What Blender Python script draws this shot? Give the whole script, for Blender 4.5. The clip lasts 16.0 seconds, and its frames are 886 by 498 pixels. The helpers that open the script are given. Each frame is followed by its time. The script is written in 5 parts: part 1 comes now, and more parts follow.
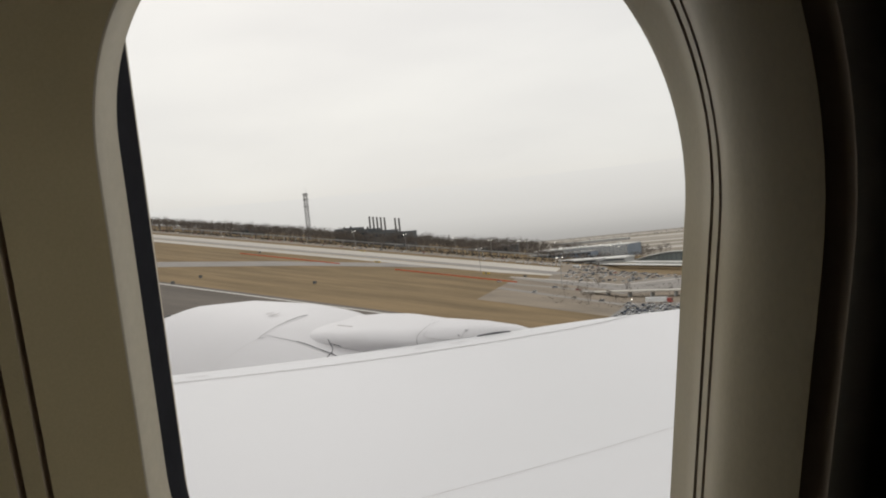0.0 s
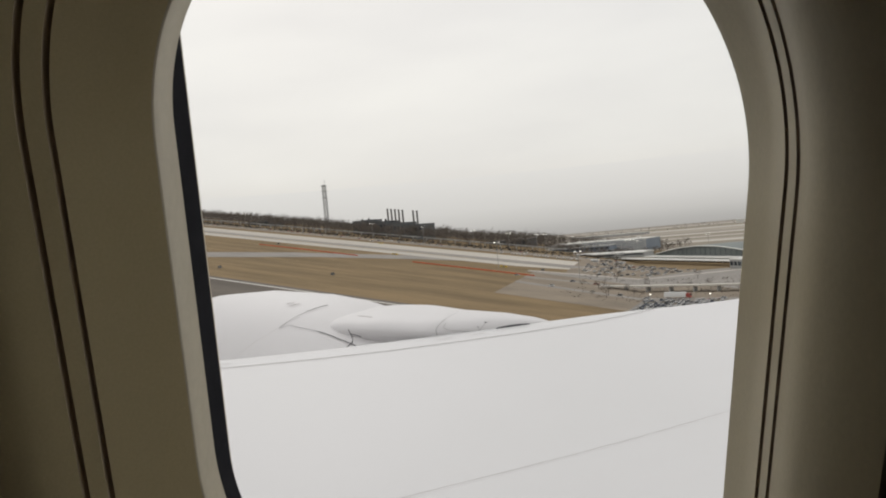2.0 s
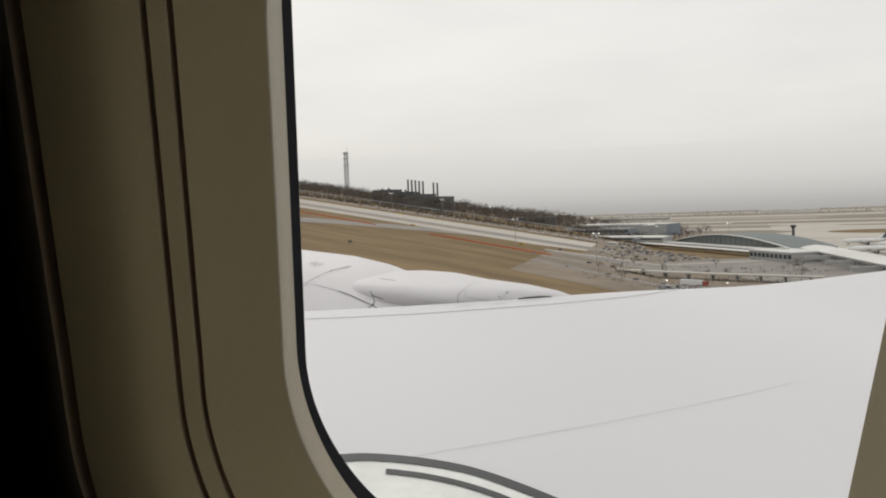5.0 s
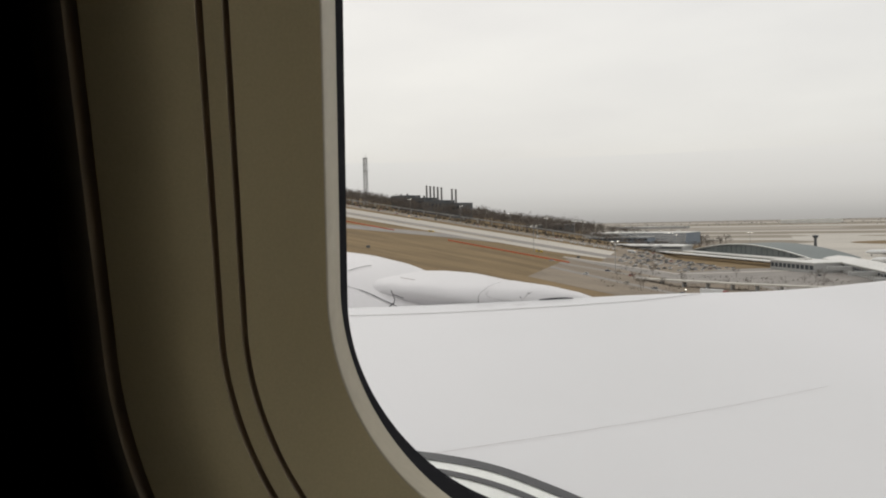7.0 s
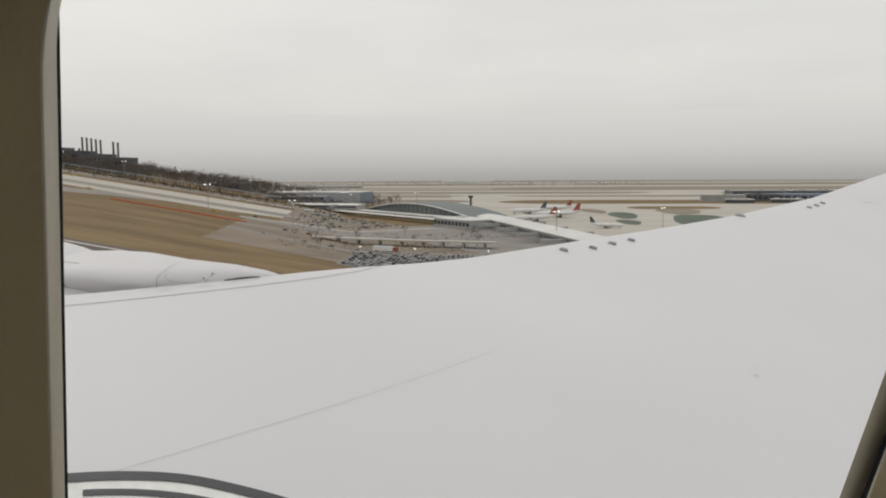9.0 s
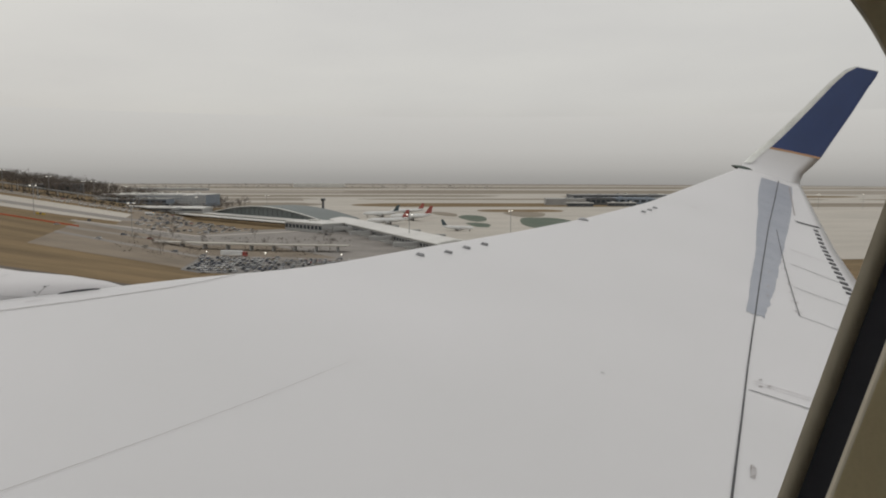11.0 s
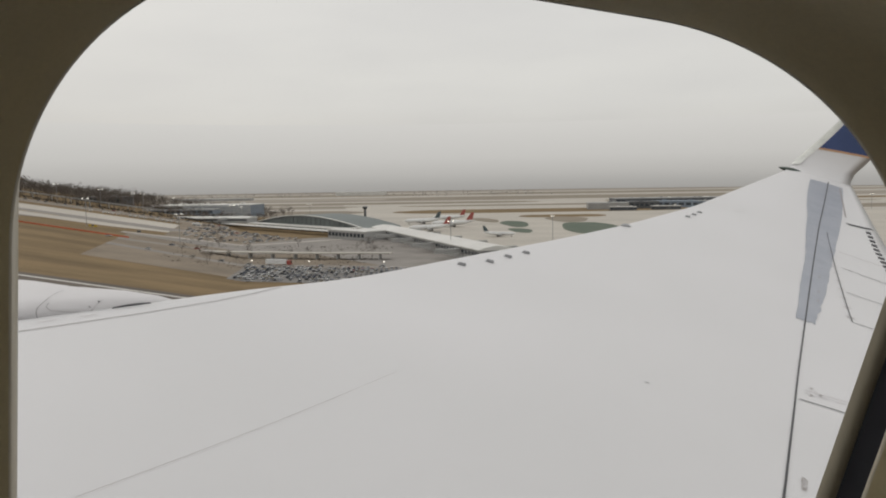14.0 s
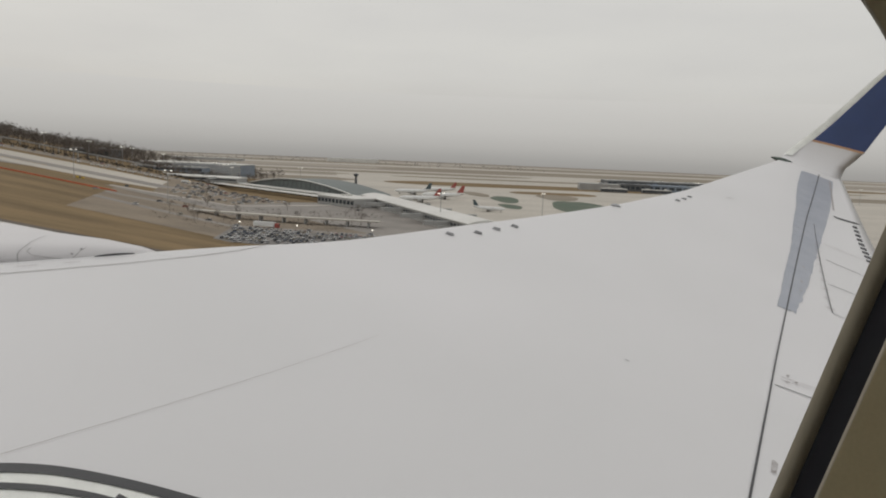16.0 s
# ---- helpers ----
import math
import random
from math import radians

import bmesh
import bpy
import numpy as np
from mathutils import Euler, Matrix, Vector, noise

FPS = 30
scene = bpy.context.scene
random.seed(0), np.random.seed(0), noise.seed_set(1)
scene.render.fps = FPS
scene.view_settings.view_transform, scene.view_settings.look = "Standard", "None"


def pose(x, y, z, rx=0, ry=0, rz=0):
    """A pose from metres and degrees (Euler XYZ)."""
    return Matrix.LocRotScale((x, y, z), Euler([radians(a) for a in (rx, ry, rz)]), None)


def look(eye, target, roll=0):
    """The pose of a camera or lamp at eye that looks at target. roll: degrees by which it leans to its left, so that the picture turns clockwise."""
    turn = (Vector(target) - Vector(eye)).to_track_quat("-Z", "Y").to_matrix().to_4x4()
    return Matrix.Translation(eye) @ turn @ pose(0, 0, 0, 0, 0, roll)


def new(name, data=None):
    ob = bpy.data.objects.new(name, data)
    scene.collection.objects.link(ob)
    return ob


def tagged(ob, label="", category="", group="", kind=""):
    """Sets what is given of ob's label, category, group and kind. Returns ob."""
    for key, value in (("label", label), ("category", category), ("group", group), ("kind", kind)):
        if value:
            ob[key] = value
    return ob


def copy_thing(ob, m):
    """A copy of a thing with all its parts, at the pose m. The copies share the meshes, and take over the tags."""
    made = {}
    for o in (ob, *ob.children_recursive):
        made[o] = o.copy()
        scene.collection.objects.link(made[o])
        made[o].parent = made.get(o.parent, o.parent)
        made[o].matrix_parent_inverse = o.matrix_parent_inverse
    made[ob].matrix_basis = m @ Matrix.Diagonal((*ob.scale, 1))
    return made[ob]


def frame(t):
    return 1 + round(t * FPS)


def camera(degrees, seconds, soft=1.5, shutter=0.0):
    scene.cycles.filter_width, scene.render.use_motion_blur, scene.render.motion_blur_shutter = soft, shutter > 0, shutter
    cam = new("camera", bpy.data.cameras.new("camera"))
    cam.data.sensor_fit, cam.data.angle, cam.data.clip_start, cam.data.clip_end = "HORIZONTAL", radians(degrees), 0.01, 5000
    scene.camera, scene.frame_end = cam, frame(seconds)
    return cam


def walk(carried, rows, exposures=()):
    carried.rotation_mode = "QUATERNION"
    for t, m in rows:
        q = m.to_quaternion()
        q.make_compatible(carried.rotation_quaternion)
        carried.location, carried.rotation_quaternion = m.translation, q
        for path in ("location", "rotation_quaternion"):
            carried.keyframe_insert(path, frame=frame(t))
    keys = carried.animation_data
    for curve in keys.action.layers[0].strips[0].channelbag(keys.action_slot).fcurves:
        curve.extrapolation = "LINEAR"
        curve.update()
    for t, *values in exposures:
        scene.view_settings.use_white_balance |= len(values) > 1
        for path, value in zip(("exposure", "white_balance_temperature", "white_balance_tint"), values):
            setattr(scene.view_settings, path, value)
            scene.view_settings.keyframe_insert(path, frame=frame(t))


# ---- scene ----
# The airliner stands still just above the airfield, nose up; the camera moves inside its cabin.
ALT = 52.0
AC = Matrix.Translation((0, 0, ALT)) @ Matrix.Rotation(radians(10.8), 4, "Y") @ Matrix.Rotation(radians(1.8), 4, "X")
cam = camera(61.74, 16.0, soft=2.0, shutter=0.0)
PATH = [
    (0.0, AC @ pose(0.175, -0.218, 0.094, 82.44, -2.52, 31.08)),
    (0.5, AC @ pose(0.172, -0.210, 0.084, 81.90, -2.68, 30.28)),
    (1.0, AC @ pose(0.175, -0.220, 0.088, 82.36, -1.98, 31.51)),
    (1.5, AC @ pose(0.172, -0.231, 0.092, 82.41, -2.62, 32.40)),
    (2.0, AC @ pose(0.167, -0.231, 0.089, 81.81, -2.88, 32.51)),
    (2.5, AC @ pose(0.160, -0.237, 0.087, 81.65, -3.58, 32.95)),
    (3.0, AC @ pose(0.155, -0.232, 0.082, 81.37, -4.49, 32.73)),
    (3.5, AC @ pose(0.157, -0.233, 0.086, 81.61, -3.65, 33.66)),
    (4.0, AC @ pose(0.147, -0.228, 0.048, 78.87, -5.00, 34.20)),
    (4.5, AC @ pose(0.137, -0.244, 0.052, 79.03, -5.66, 34.41)),
    (6.8, AC @ pose(0.125, -0.258, 0.016, 81.08, -6.73, 34.05)),
    (7.0, AC @ pose(0.115, -0.246, 0.010, 79.94, -6.33, 35.86)),
    (7.5, AC @ pose(0.095, -0.232, 0.019, 79.23, -7.72, 34.45)),
    (8.0, AC @ pose(0.091, -0.230, 0.053, 82.30, -8.19, 23.99)),
    (8.5, AC @ pose(0.061, -0.228, 0.069, 79.40, -7.62, 18.84)),
    (9.0, AC @ pose(0.035, -0.213, 0.091, 80.29, -9.89, 11.32)),
    (9.2, AC @ pose(0.031, -0.196, 0.124, 83.37, -11.23, 4.97)),
    (11.3, AC @ pose(-0.001, -0.203, 0.100, 81.59, -10.98, -0.15)),
    (11.5, AC @ pose(-0.004, -0.220, 0.112, 80.37, -10.26, 3.05)),
    (12.0, AC @ pose(-0.000, -0.213, 0.127, 80.89, -9.43, 1.29)),
    (12.5, AC @ pose(-0.001, -0.219, 0.128, 82.22, -9.51, 1.94)),
    (13.0, AC @ pose(-0.001, -0.218, 0.127, 82.59, -9.86, 2.27)),
    (13.5, AC @ pose(0.001, -0.220, 0.127, 82.70, -10.03, 2.77)),
    (14.0, AC @ pose(0.001, -0.219, 0.129, 82.53, -9.82, 3.02)),
    (14.5, AC @ pose(0.003, -0.224, 0.129, 82.97, -9.94, 3.81)),
    (15.0, AC @ pose(0.002, -0.222, 0.127, 82.81, -10.34, 3.67)),
    (15.5, AC @ pose(0.005, -0.217, 0.116, 82.95, -11.23, 2.97)),
    (16.0, AC @ pose(0.008, -0.208, 0.104, 80.46, -13.14, 2.59)),
]
walk(cam, PATH, exposures=((0.0, 0.22), (4.5, 0.22), (7.0, 0.20), (8.0, 0.15), (8.5, 0.04), (9.0, 0.09), (11.5, -0.20), (12.5, -0.10), (13.5, -0.02), (15.5, 0.0), (16.0, -0.12)))

# ---------------------------------------------------------------- light
world = bpy.data.worlds.new("overcast")
scene.world = world
world.use_nodes = True
wn, wl = world.node_tree.nodes, world.node_tree.links
wn.clear()
w_out = wn.new("ShaderNodeOutputWorld")
w_bg = wn.new("ShaderNodeBackground")
w_sky = wn.new("ShaderNodeTexSky")
w_sky.sky_type = "NISHITA"
w_sky.sun_disc = False
w_sky.sun_elevation, w_sky.sun_rotation = radians(40), radians(315)
w_sky.air_density, w_sky.dust_density = 1.0, 4.0
w_tc = wn.new("ShaderNodeTexCoord")
w_sep = wn.new("ShaderNodeSeparateXYZ")
w_ramp = wn.new("ShaderNodeValToRGB")
w_noise = wn.new("ShaderNodeTexNoise")
w_map = wn.new("ShaderNodeMapping")
w_map.inputs["Scale"].default_value = (2.0, 2.0, 9.0)
w_noise.inputs["Scale"].default_value = 1.3
w_noise.inputs["Detail"].default_value = 5
w_mul = wn.new("ShaderNodeMixRGB")
w_mul.blend_type = "MULTIPLY"
w_mul.inputs["Fac"].default_value = 1.0
w_nramp = wn.new("ShaderNodeValToRGB")
w_nramp.color_ramp.elements[0].position, w_nramp.color_ramp.elements[0].color = 0.3, (0.93, 0.93, 0.935, 1)
w_nramp.color_ramp.elements[1].position, w_nramp.color_ramp.elements[1].color = 0.7, (1.03, 1.03, 1.02, 1)
w_mix = wn.new("ShaderNodeMixRGB")
w_mix.inputs["Fac"].default_value = 0.004
els = w_ramp.color_ramp.elements
els[0].position, els[0].color = 0.0, (0.47, 0.455, 0.435, 1)
els[1].position, els[1].color = 1.0, (0.87, 0.86, 0.845, 1)
for p_, c_ in ((0.03, (0.56, 0.545, 0.52)), (0.10, (0.67, 0.66, 0.635)), (0.30, (0.72, 0.71, 0.69))):
    e_ = els.new(p_)
    e_.color = (*c_, 1)
wl.new(w_tc.outputs["Generated"], w_sep.inputs[0])
wl.new(w_sep.outputs["Z"], w_ramp.inputs["Fac"])
wl.new(w_tc.outputs["Generated"], w_map.inputs["Vector"])
wl.new(w_map.outputs["Vector"], w_noise.inputs["Vector"])
wl.new(w_noise.outputs["Fac"], w_nramp.inputs["Fac"])
wl.new(w_ramp.outputs["Color"], w_mul.inputs["Color1"])
wl.new(w_nramp.outputs["Color"], w_mul.inputs["Color2"])
wl.new(w_mul.outputs["Color"], w_mix.inputs["Color1"])
wl.new(w_sky.outputs["Color"], w_mix.inputs["Color2"])
wl.new(w_mix.outputs["Color"], w_bg.inputs["Color"])
w_bg.inputs["Strength"].default_value = 1.0
wl.new(w_bg.outputs["Background"], w_out.inputs["Surface"])
sun_data = bpy.data.lights.new("sun", "SUN")
sun_data.energy, sun_data.angle, sun_data.color = 0.3, radians(25), (1.0, 0.97, 0.93)
sun = new("sun", sun_data)
sun.matrix_world = look((0, 0, 200), (60, -60, 130))

# ---------------------------------------------------------------- materials
MATS = {}


def mat(name, color, rough=0.5, metal=0.0, second=None, scale=4.0, detail=6.0, fine=60.0, bump=0.0, island=0.0, stretch=(1, 1, 1), spec=0.5, low=0.35, high=0.65, coat=0.0, grain=1.0):
    """A procedural surface: base colour and a second one in broad blotches, a finer grain over it, relief and varied gloss."""
    if name in MATS:
        return MATS[name]
    m = bpy.data.materials.new(name)
    m.use_nodes = True
    n, l = m.node_tree.nodes, m.node_tree.links
    b = n["Principled BSDF"]
    tc, mp = n.new("ShaderNodeTexCoord"), n.new("ShaderNodeMapping")
    mp.inputs["Scale"].default_value = stretch
    l.new(tc.outputs["Object"], mp.inputs["Vector"])
    n1, n2 = n.new("ShaderNodeTexNoise"), n.new("ShaderNodeTexNoise")
    n1.inputs["Scale"].default_value, n1.inputs["Detail"].default_value = scale, detail
    n2.inputs["Scale"].default_value, n2.inputs["Detail"].default_value = fine, 4
    for q in (n1, n2):
        l.new(mp.outputs["Vector"], q.inputs["Vector"])
    r = n.new("ShaderNodeValToRGB")
    second = second or tuple(c * 0.86 for c in color)
    r.color_ramp.elements[0].position, r.color_ramp.elements[0].color = low, (*second, 1)
    r.color_ramp.elements[1].position, r.color_ramp.elements[1].color = high, (*color, 1)
    l.new(n1.outputs["Fac"], r.inputs["Fac"])
    g = n.new("ShaderNodeMixRGB")
    g.blend_type, g.inputs["Fac"].default_value = "MULTIPLY", 1.0
    r2 = n.new("ShaderNodeMapRange")
    r2.inputs["To Min"].default_value, r2.inputs["To Max"].default_value = 1 - 0.1 * grain, 1 + 0.08 * grain
    l.new(n2.outputs["Fac"], r2.inputs["Value"])
    l.new(r.outputs["Color"], g.inputs["Color1"])
    l.new(r2.outputs["Result"], g.inputs["Color2"])
    last = g.outputs["Color"]
    if island:
        geo, mr, h = n.new("ShaderNodeNewGeometry"), n.new("ShaderNodeMapRange"), n.new("ShaderNodeMixRGB")
        mr.inputs["To Min"].default_value, mr.inputs["To Max"].default_value = 1 - island, 1 + island
        h.blend_type, h.inputs["Fac"].default_value = "MULTIPLY", 1.0
        l.new(geo.outputs["Random Per Island"], mr.inputs["Value"])
        l.new(last, h.inputs["Color1"])
        l.new(mr.outputs["Result"], h.inputs["Color2"])
        last = h.outputs["Color"]
    l.new(last, b.inputs["Base Color"])
    rr = n.new("ShaderNodeMapRange")
    rr.inputs["To Min"].default_value, rr.inputs["To Max"].default_value = max(rough - 0.08, 0.02), min(rough + 0.08, 1)
    l.new(n1.outputs["Fac"], rr.inputs["Value"])
    l.new(rr.outputs["Result"], b.inputs["Roughness"])
    b.inputs["Metallic"].default_value = metal
    b.inputs["Specular IOR Level"].default_value = spec
    b.inputs["Coat Weight"].default_value = coat
    if bump:
        bp = n.new("ShaderNodeBump")
        bp.inputs["Strength"].default_value, bp.inputs["Distance"].default_value = bump, 0.02
        l.new(n2.outputs["Fac"], bp.inputs["Height"])
        l.new(bp.outputs["Normal"], b.inputs["Normal"])
    MATS[name] = m
    return m


WING_PAINT = mat("wing_paint", (0.692, 0.685, 0.694), 0.5, second=(0.655, 0.651, 0.656), scale=0.45, fine=14, spec=0.15, grain=0.08)
COWL_PAINT = mat("cowl_paint", (0.665, 0.652, 0.66), 0.48, second=(0.635, 0.622, 0.628), scale=1.2, fine=20, spec=0.2, grain=0.15)
BARE = mat("worn_grey_paint", (0.33, 0.352, 0.405), 0.45, second=(0.355, 0.376, 0.425), scale=2.5, fine=9, low=0.3, high=0.6)
SEAM = mat("seam_dark", (0.07, 0.07, 0.075), 0.7, scale=3, fine=40)
SEAM_SOFT = mat("seam_brown", (0.40, 0.365, 0.36), 0.6, scale=3, fine=40)
SEAM_FINE = mat("seam_fine", (0.18, 0.135, 0.115), 0.6, scale=3, fine=40)
SEAM_EDGE = mat("seam_sealant", (0.13, 0.09, 0.085), 0.6, scale=3, fine=40)
MARKING = mat("marking_grey", (0.038, 0.039, 0.042), 0.5, second=(0.048, 0.049, 0.053), scale=6, fine=50)
WALKWAY = mat("walkway_white", (0.80, 0.81, 0.77), 0.5, scale=5, fine=40)
BLUE = mat("winglet_blue", (0.028, 0.055, 0.17), 0.35, second=(0.023, 0.048, 0.15), scale=1.5, fine=12)
GOLD = mat("winglet_gold", (0.52, 0.30, 0.17), 0.4)
METAL = mat("bare_metal", (0.42, 0.42, 0.43), 0.4, metal=0.7, scale=5)
DARK = mat("dark_cavity", (0.03, 0.03, 0.033), 0.7)
GREEN_LENS = mat("green_lens", (0.06, 0.085, 0.07), 0.25)
BEIGE = mat("cabin_beige", (0.54, 0.46, 0.285), 0.5, second=(0.512, 0.434, 0.266), scale=6, fine=700, bump=0.015, spec=0.18)
LIP = mat("window_lip", (0.435, 0.39, 0.295), 0.5, second=(0.41, 0.365, 0.275), scale=8, fine=200, spec=0.25)
RUBBER = mat("gasket_rubber", (0.024, 0.024, 0.027), 0.75, scale=30, fine=200, spec=0.0)
GROOVE = mat("groove_shadow_gap", (0.40, 0.32, 0.23), 0.8, scale=20)
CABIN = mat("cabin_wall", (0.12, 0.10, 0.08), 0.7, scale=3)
SKIN = mat("fuselage_paint", (0.7, 0.7, 0.71), 0.4, scale=0.8)

GRASS = mat("dry_grass", (0.25, 0.182, 0.105), 0.95, second=(0.165, 0.122, 0.072), scale=0.03, detail=9, fine=0.35, stretch=(0.3, 1.8, 1), spec=0.05, grain=2.0)
CONCRETE = mat("concrete", (0.50, 0.465, 0.41), 0.85, second=(0.42, 0.39, 0.345), scale=0.012, detail=8, fine=0.12, stretch=(0.4, 1.5, 1), spec=0.2)
ASPHALT = mat("asphalt", (0.165, 0.145, 0.126), 0.92, second=(0.125, 0.11, 0.096), scale=0.03, detail=8, fine=0.6, stretch=(0.3, 1.5, 1), spec=0.05)
ROADTOP = mat("road_surface", (0.29, 0.268, 0.245), 0.9, second=(0.235, 0.218, 0.2), scale=0.05, fine=0.8, spec=0.2)
LINE_W = mat("paint_white_line", (0.62, 0.60, 0.56), 0.8, second=(0.5, 0.48, 0.44), scale=0.3, fine=2)
LINE_Y = mat("paint_yellow_line", (0.55, 0.34, 0.06), 0.8, second=(0.45, 0.28, 0.06), scale=0.3, fine=2)
EARTH = mat("brown_field", (0.27, 0.225, 0.175), 0.95, second=(0.205, 0.172, 0.135), scale=0.03, detail=8, fine=0.4, spec=0.1)
POND = mat("pond_water", (0.10, 0.13, 0.10), 0.75, second=(0.13, 0.15, 0.115), scale=0.03, fine=0.5, spec=0.1)

# ---------------------------------------------------------------- building helpers


def mesh(name, verts, faces, material, smooth=False):
    me = bpy.data.meshes.new(name)
    me.from_pydata([tuple(v) for v in verts], [], faces)
    me.materials.append(material)
    if smooth:
        me.polygons.foreach_set("use_smooth", [True] * len(me.polygons))
    me.update()
    return me


def part(name, me, parent, label=""):
    ob = new(name, me)
    ob.parent = parent
    if label:
        tagged(ob, label)
    return ob


def thing(name, label, category, at=None, kind="", group=""):
    ob = new(name)
    ob.empty_display_size = 0.2
    ob.matrix_world = at or Matrix()
    return tagged(ob, label, category, group, kind)


def box_data(x0, x1, y0, y1, z0, z1):
    v = [(x, y, z) for z in (z0, z1) for y in (y0, y1) for x in (x0, x1)]
    f = [(0, 2, 3, 1), (4, 5, 7, 6), (0, 1, 5, 4), (2, 6, 7, 3), (0, 4, 6, 2), (1, 3, 7, 5)]
    return v, f


def box(name, x0, x1, y0, y1, z0, z1, material, parent=None, label=""):
    v, f = box_data(x0, x1, y0, y1, z0, z1)
    return part(name, mesh(name, v, f, material), parent, label)


def loft(name, rings, material, closed=True, caps=True, smooth=True):
    """Skin over rings that have the same number of points."""
    n = len(rings[0])
    verts = [p for r in rings for p in r]
    faces = []
    for i in range(len(rings) - 1):
        for j in range(n if closed else n - 1):
            k = (j + 1) % n
            faces.append((i * n + j, i * n + k, (i + 1) * n + k, (i + 1) * n + j))
    if caps and closed:
        faces.append(tuple(range(n - 1, -1, -1)))
        faces.append(tuple((len(rings) - 1) * n + j for j in range(n)))
    return mesh(name, verts, faces, material, smooth)


# ---------------------------------------------------------------- the wing's surface
Y_SPAN = (0.1, 1.5, 2.1, 2.6, 3.4, 3.7, 4.07, 4.4, 4.9, 5.46, 6.31, 7.12, 8.54, 10.6, 12.8, 14.6, 15.6)
Z_SPAN = (-1.0, -0.961, -0.951, -0.929, -0.874, -0.852, -0.829, -0.825, -0.785, -0.715, -0.62, -0.53, -0.35, -0.03, 0.43, 0.81, 1.02)


def z_edge(y):
    return sum(w * float(np.interp(y + d, Y_SPAN, Z_SPAN)) for d, w in ((-0.3, 0.15), (-0.15, 0.2), (0, 0.3), (0.15, 0.2), (0.3, 0.15)))


def x_edge(y):
    return -3.72 + 0.644 * y


def chord(y):
    return (6.9 - (15 - y) * 0.43 - x_edge(y)) / 0.66


def skin(s, y, lift=0.0):
    """A point of the upper surface: s from the leading edge (0) to the trailing edge (1)."""
    c = chord(y)
    h = sum(w * float(np.interp(s + d, (-0.02, -0.014, -0.006, 0.0, 0.02, 0.2, 0.45, 0.65, 1.0), (-0.03, -0.018, -0.0055, 0.0, 0.0012, 0.005, -0.004, -0.024, -0.07))) for d, w in (((-0.1, 0.2), (-0.05, 0.2), (0, 0.2), (0.05, 0.2), (0.1, 0.2)) if s > 0.12 else ((0, 1.0),)))
    return Vector((x_edge(y) + s * c, y, z_edge(y) + c * h + lift))


def skin_xy(x, y, lift=0.0):
    return skin((x - x_edge(y)) / chord(y), y, lift)


def ribbon(name, pts, width, material, parent, lift=0.004, label="", steps=10):
    """A thin band that lies on the wing along a line of (s, y)."""
    line = []
    for (a, b), (c, d) in zip(pts, pts[1:]):
        for i in range(steps):
            u = i / steps
            line.append((a + (c - a) * u, b + (d - b) * u))
    line.append(pts[-1])
    P = [skin(s, y) for s, y in line]
    verts, faces = [], []
    for i, p in enumerate(P):
        t = (P[min(i + 1, len(P) - 1)] - P[max(i - 1, 0)]).normalized()
        side = Vector((t.y, -t.x, 0)).normalized()
        w = width if not isinstance(width, tuple) else width[0] + (width[1] - width[0]) * i / (len(P) - 1)
        for k in (-0.5, 0.5):
            q = p + side * w * k
            verts.append(skin_xy(q.x, q.y, lift))
        if i:
            n = 2 * i
            faces.append((n - 2, n - 1, n + 1, n))
    return part(name, mesh(name, verts, faces, material), parent, label)


# ---------------------------------------------------------------- airliner: wing
wing = thing("airplane_wing", "white swept airliner wing with a blue winglet", "airplane wing", AC)
ys = [0.1 + i * (15.3 - 0.1) / 76 for i in range(77)]
ss = [-0.02, -0.014, -0.010, -0.006, -0.003, 0, 0.01, 0.02, 0.05, 0.09, 0.14, 0.2, 0.28, 0.36, 0.45, 0.55, 0.63, 0.65, 0.75, 0.85, 0.93, 1.0]
rings = []
for y in ys:
    top = [skin(s, y) for s in ss]
    c = chord(y)
    low = []
    for s in reversed(ss[1:-1]):
        p = skin(s, y)
        low.append(p - Vector((0, 0, c * 0.11 * (1 - s) ** 0.6 * min(1, (s + 0.02) / 0.08) ** 0.5 + 0.012)))
    rings.append(top + low)
part("wing_body", loft("wing_body", rings, WING_PAINT), wing)

# blended winglet: sections that turn up from the tip
stations = (
    # y, z, leading x, chord
    (14.90, z_edge(14.90) - 0.012, x_edge(14.9), chord(14.9)),
    (15.25, z_edge(15.25) + 0.002, x_edge(15.25), chord(15.25) * 0.99),
    (15.50, 1.025, 6.26, 1.32),
    (15.72, 1.15, 6.38, 1.33),
    (15.86, 1.34, 6.58, 1.34),
    (15.94, 1.55, 6.77, 1.32),
    (16.00, 1.95, 7.09, 1.18),
    (16.07, 2.60, 7.55, 1.01),
    (16.13, 3.20, 7.96, 0.84),
    (16.16, 3.50, 8.22, 0.72),
    (16.17, 3.62, 8.42, 0.54),
)


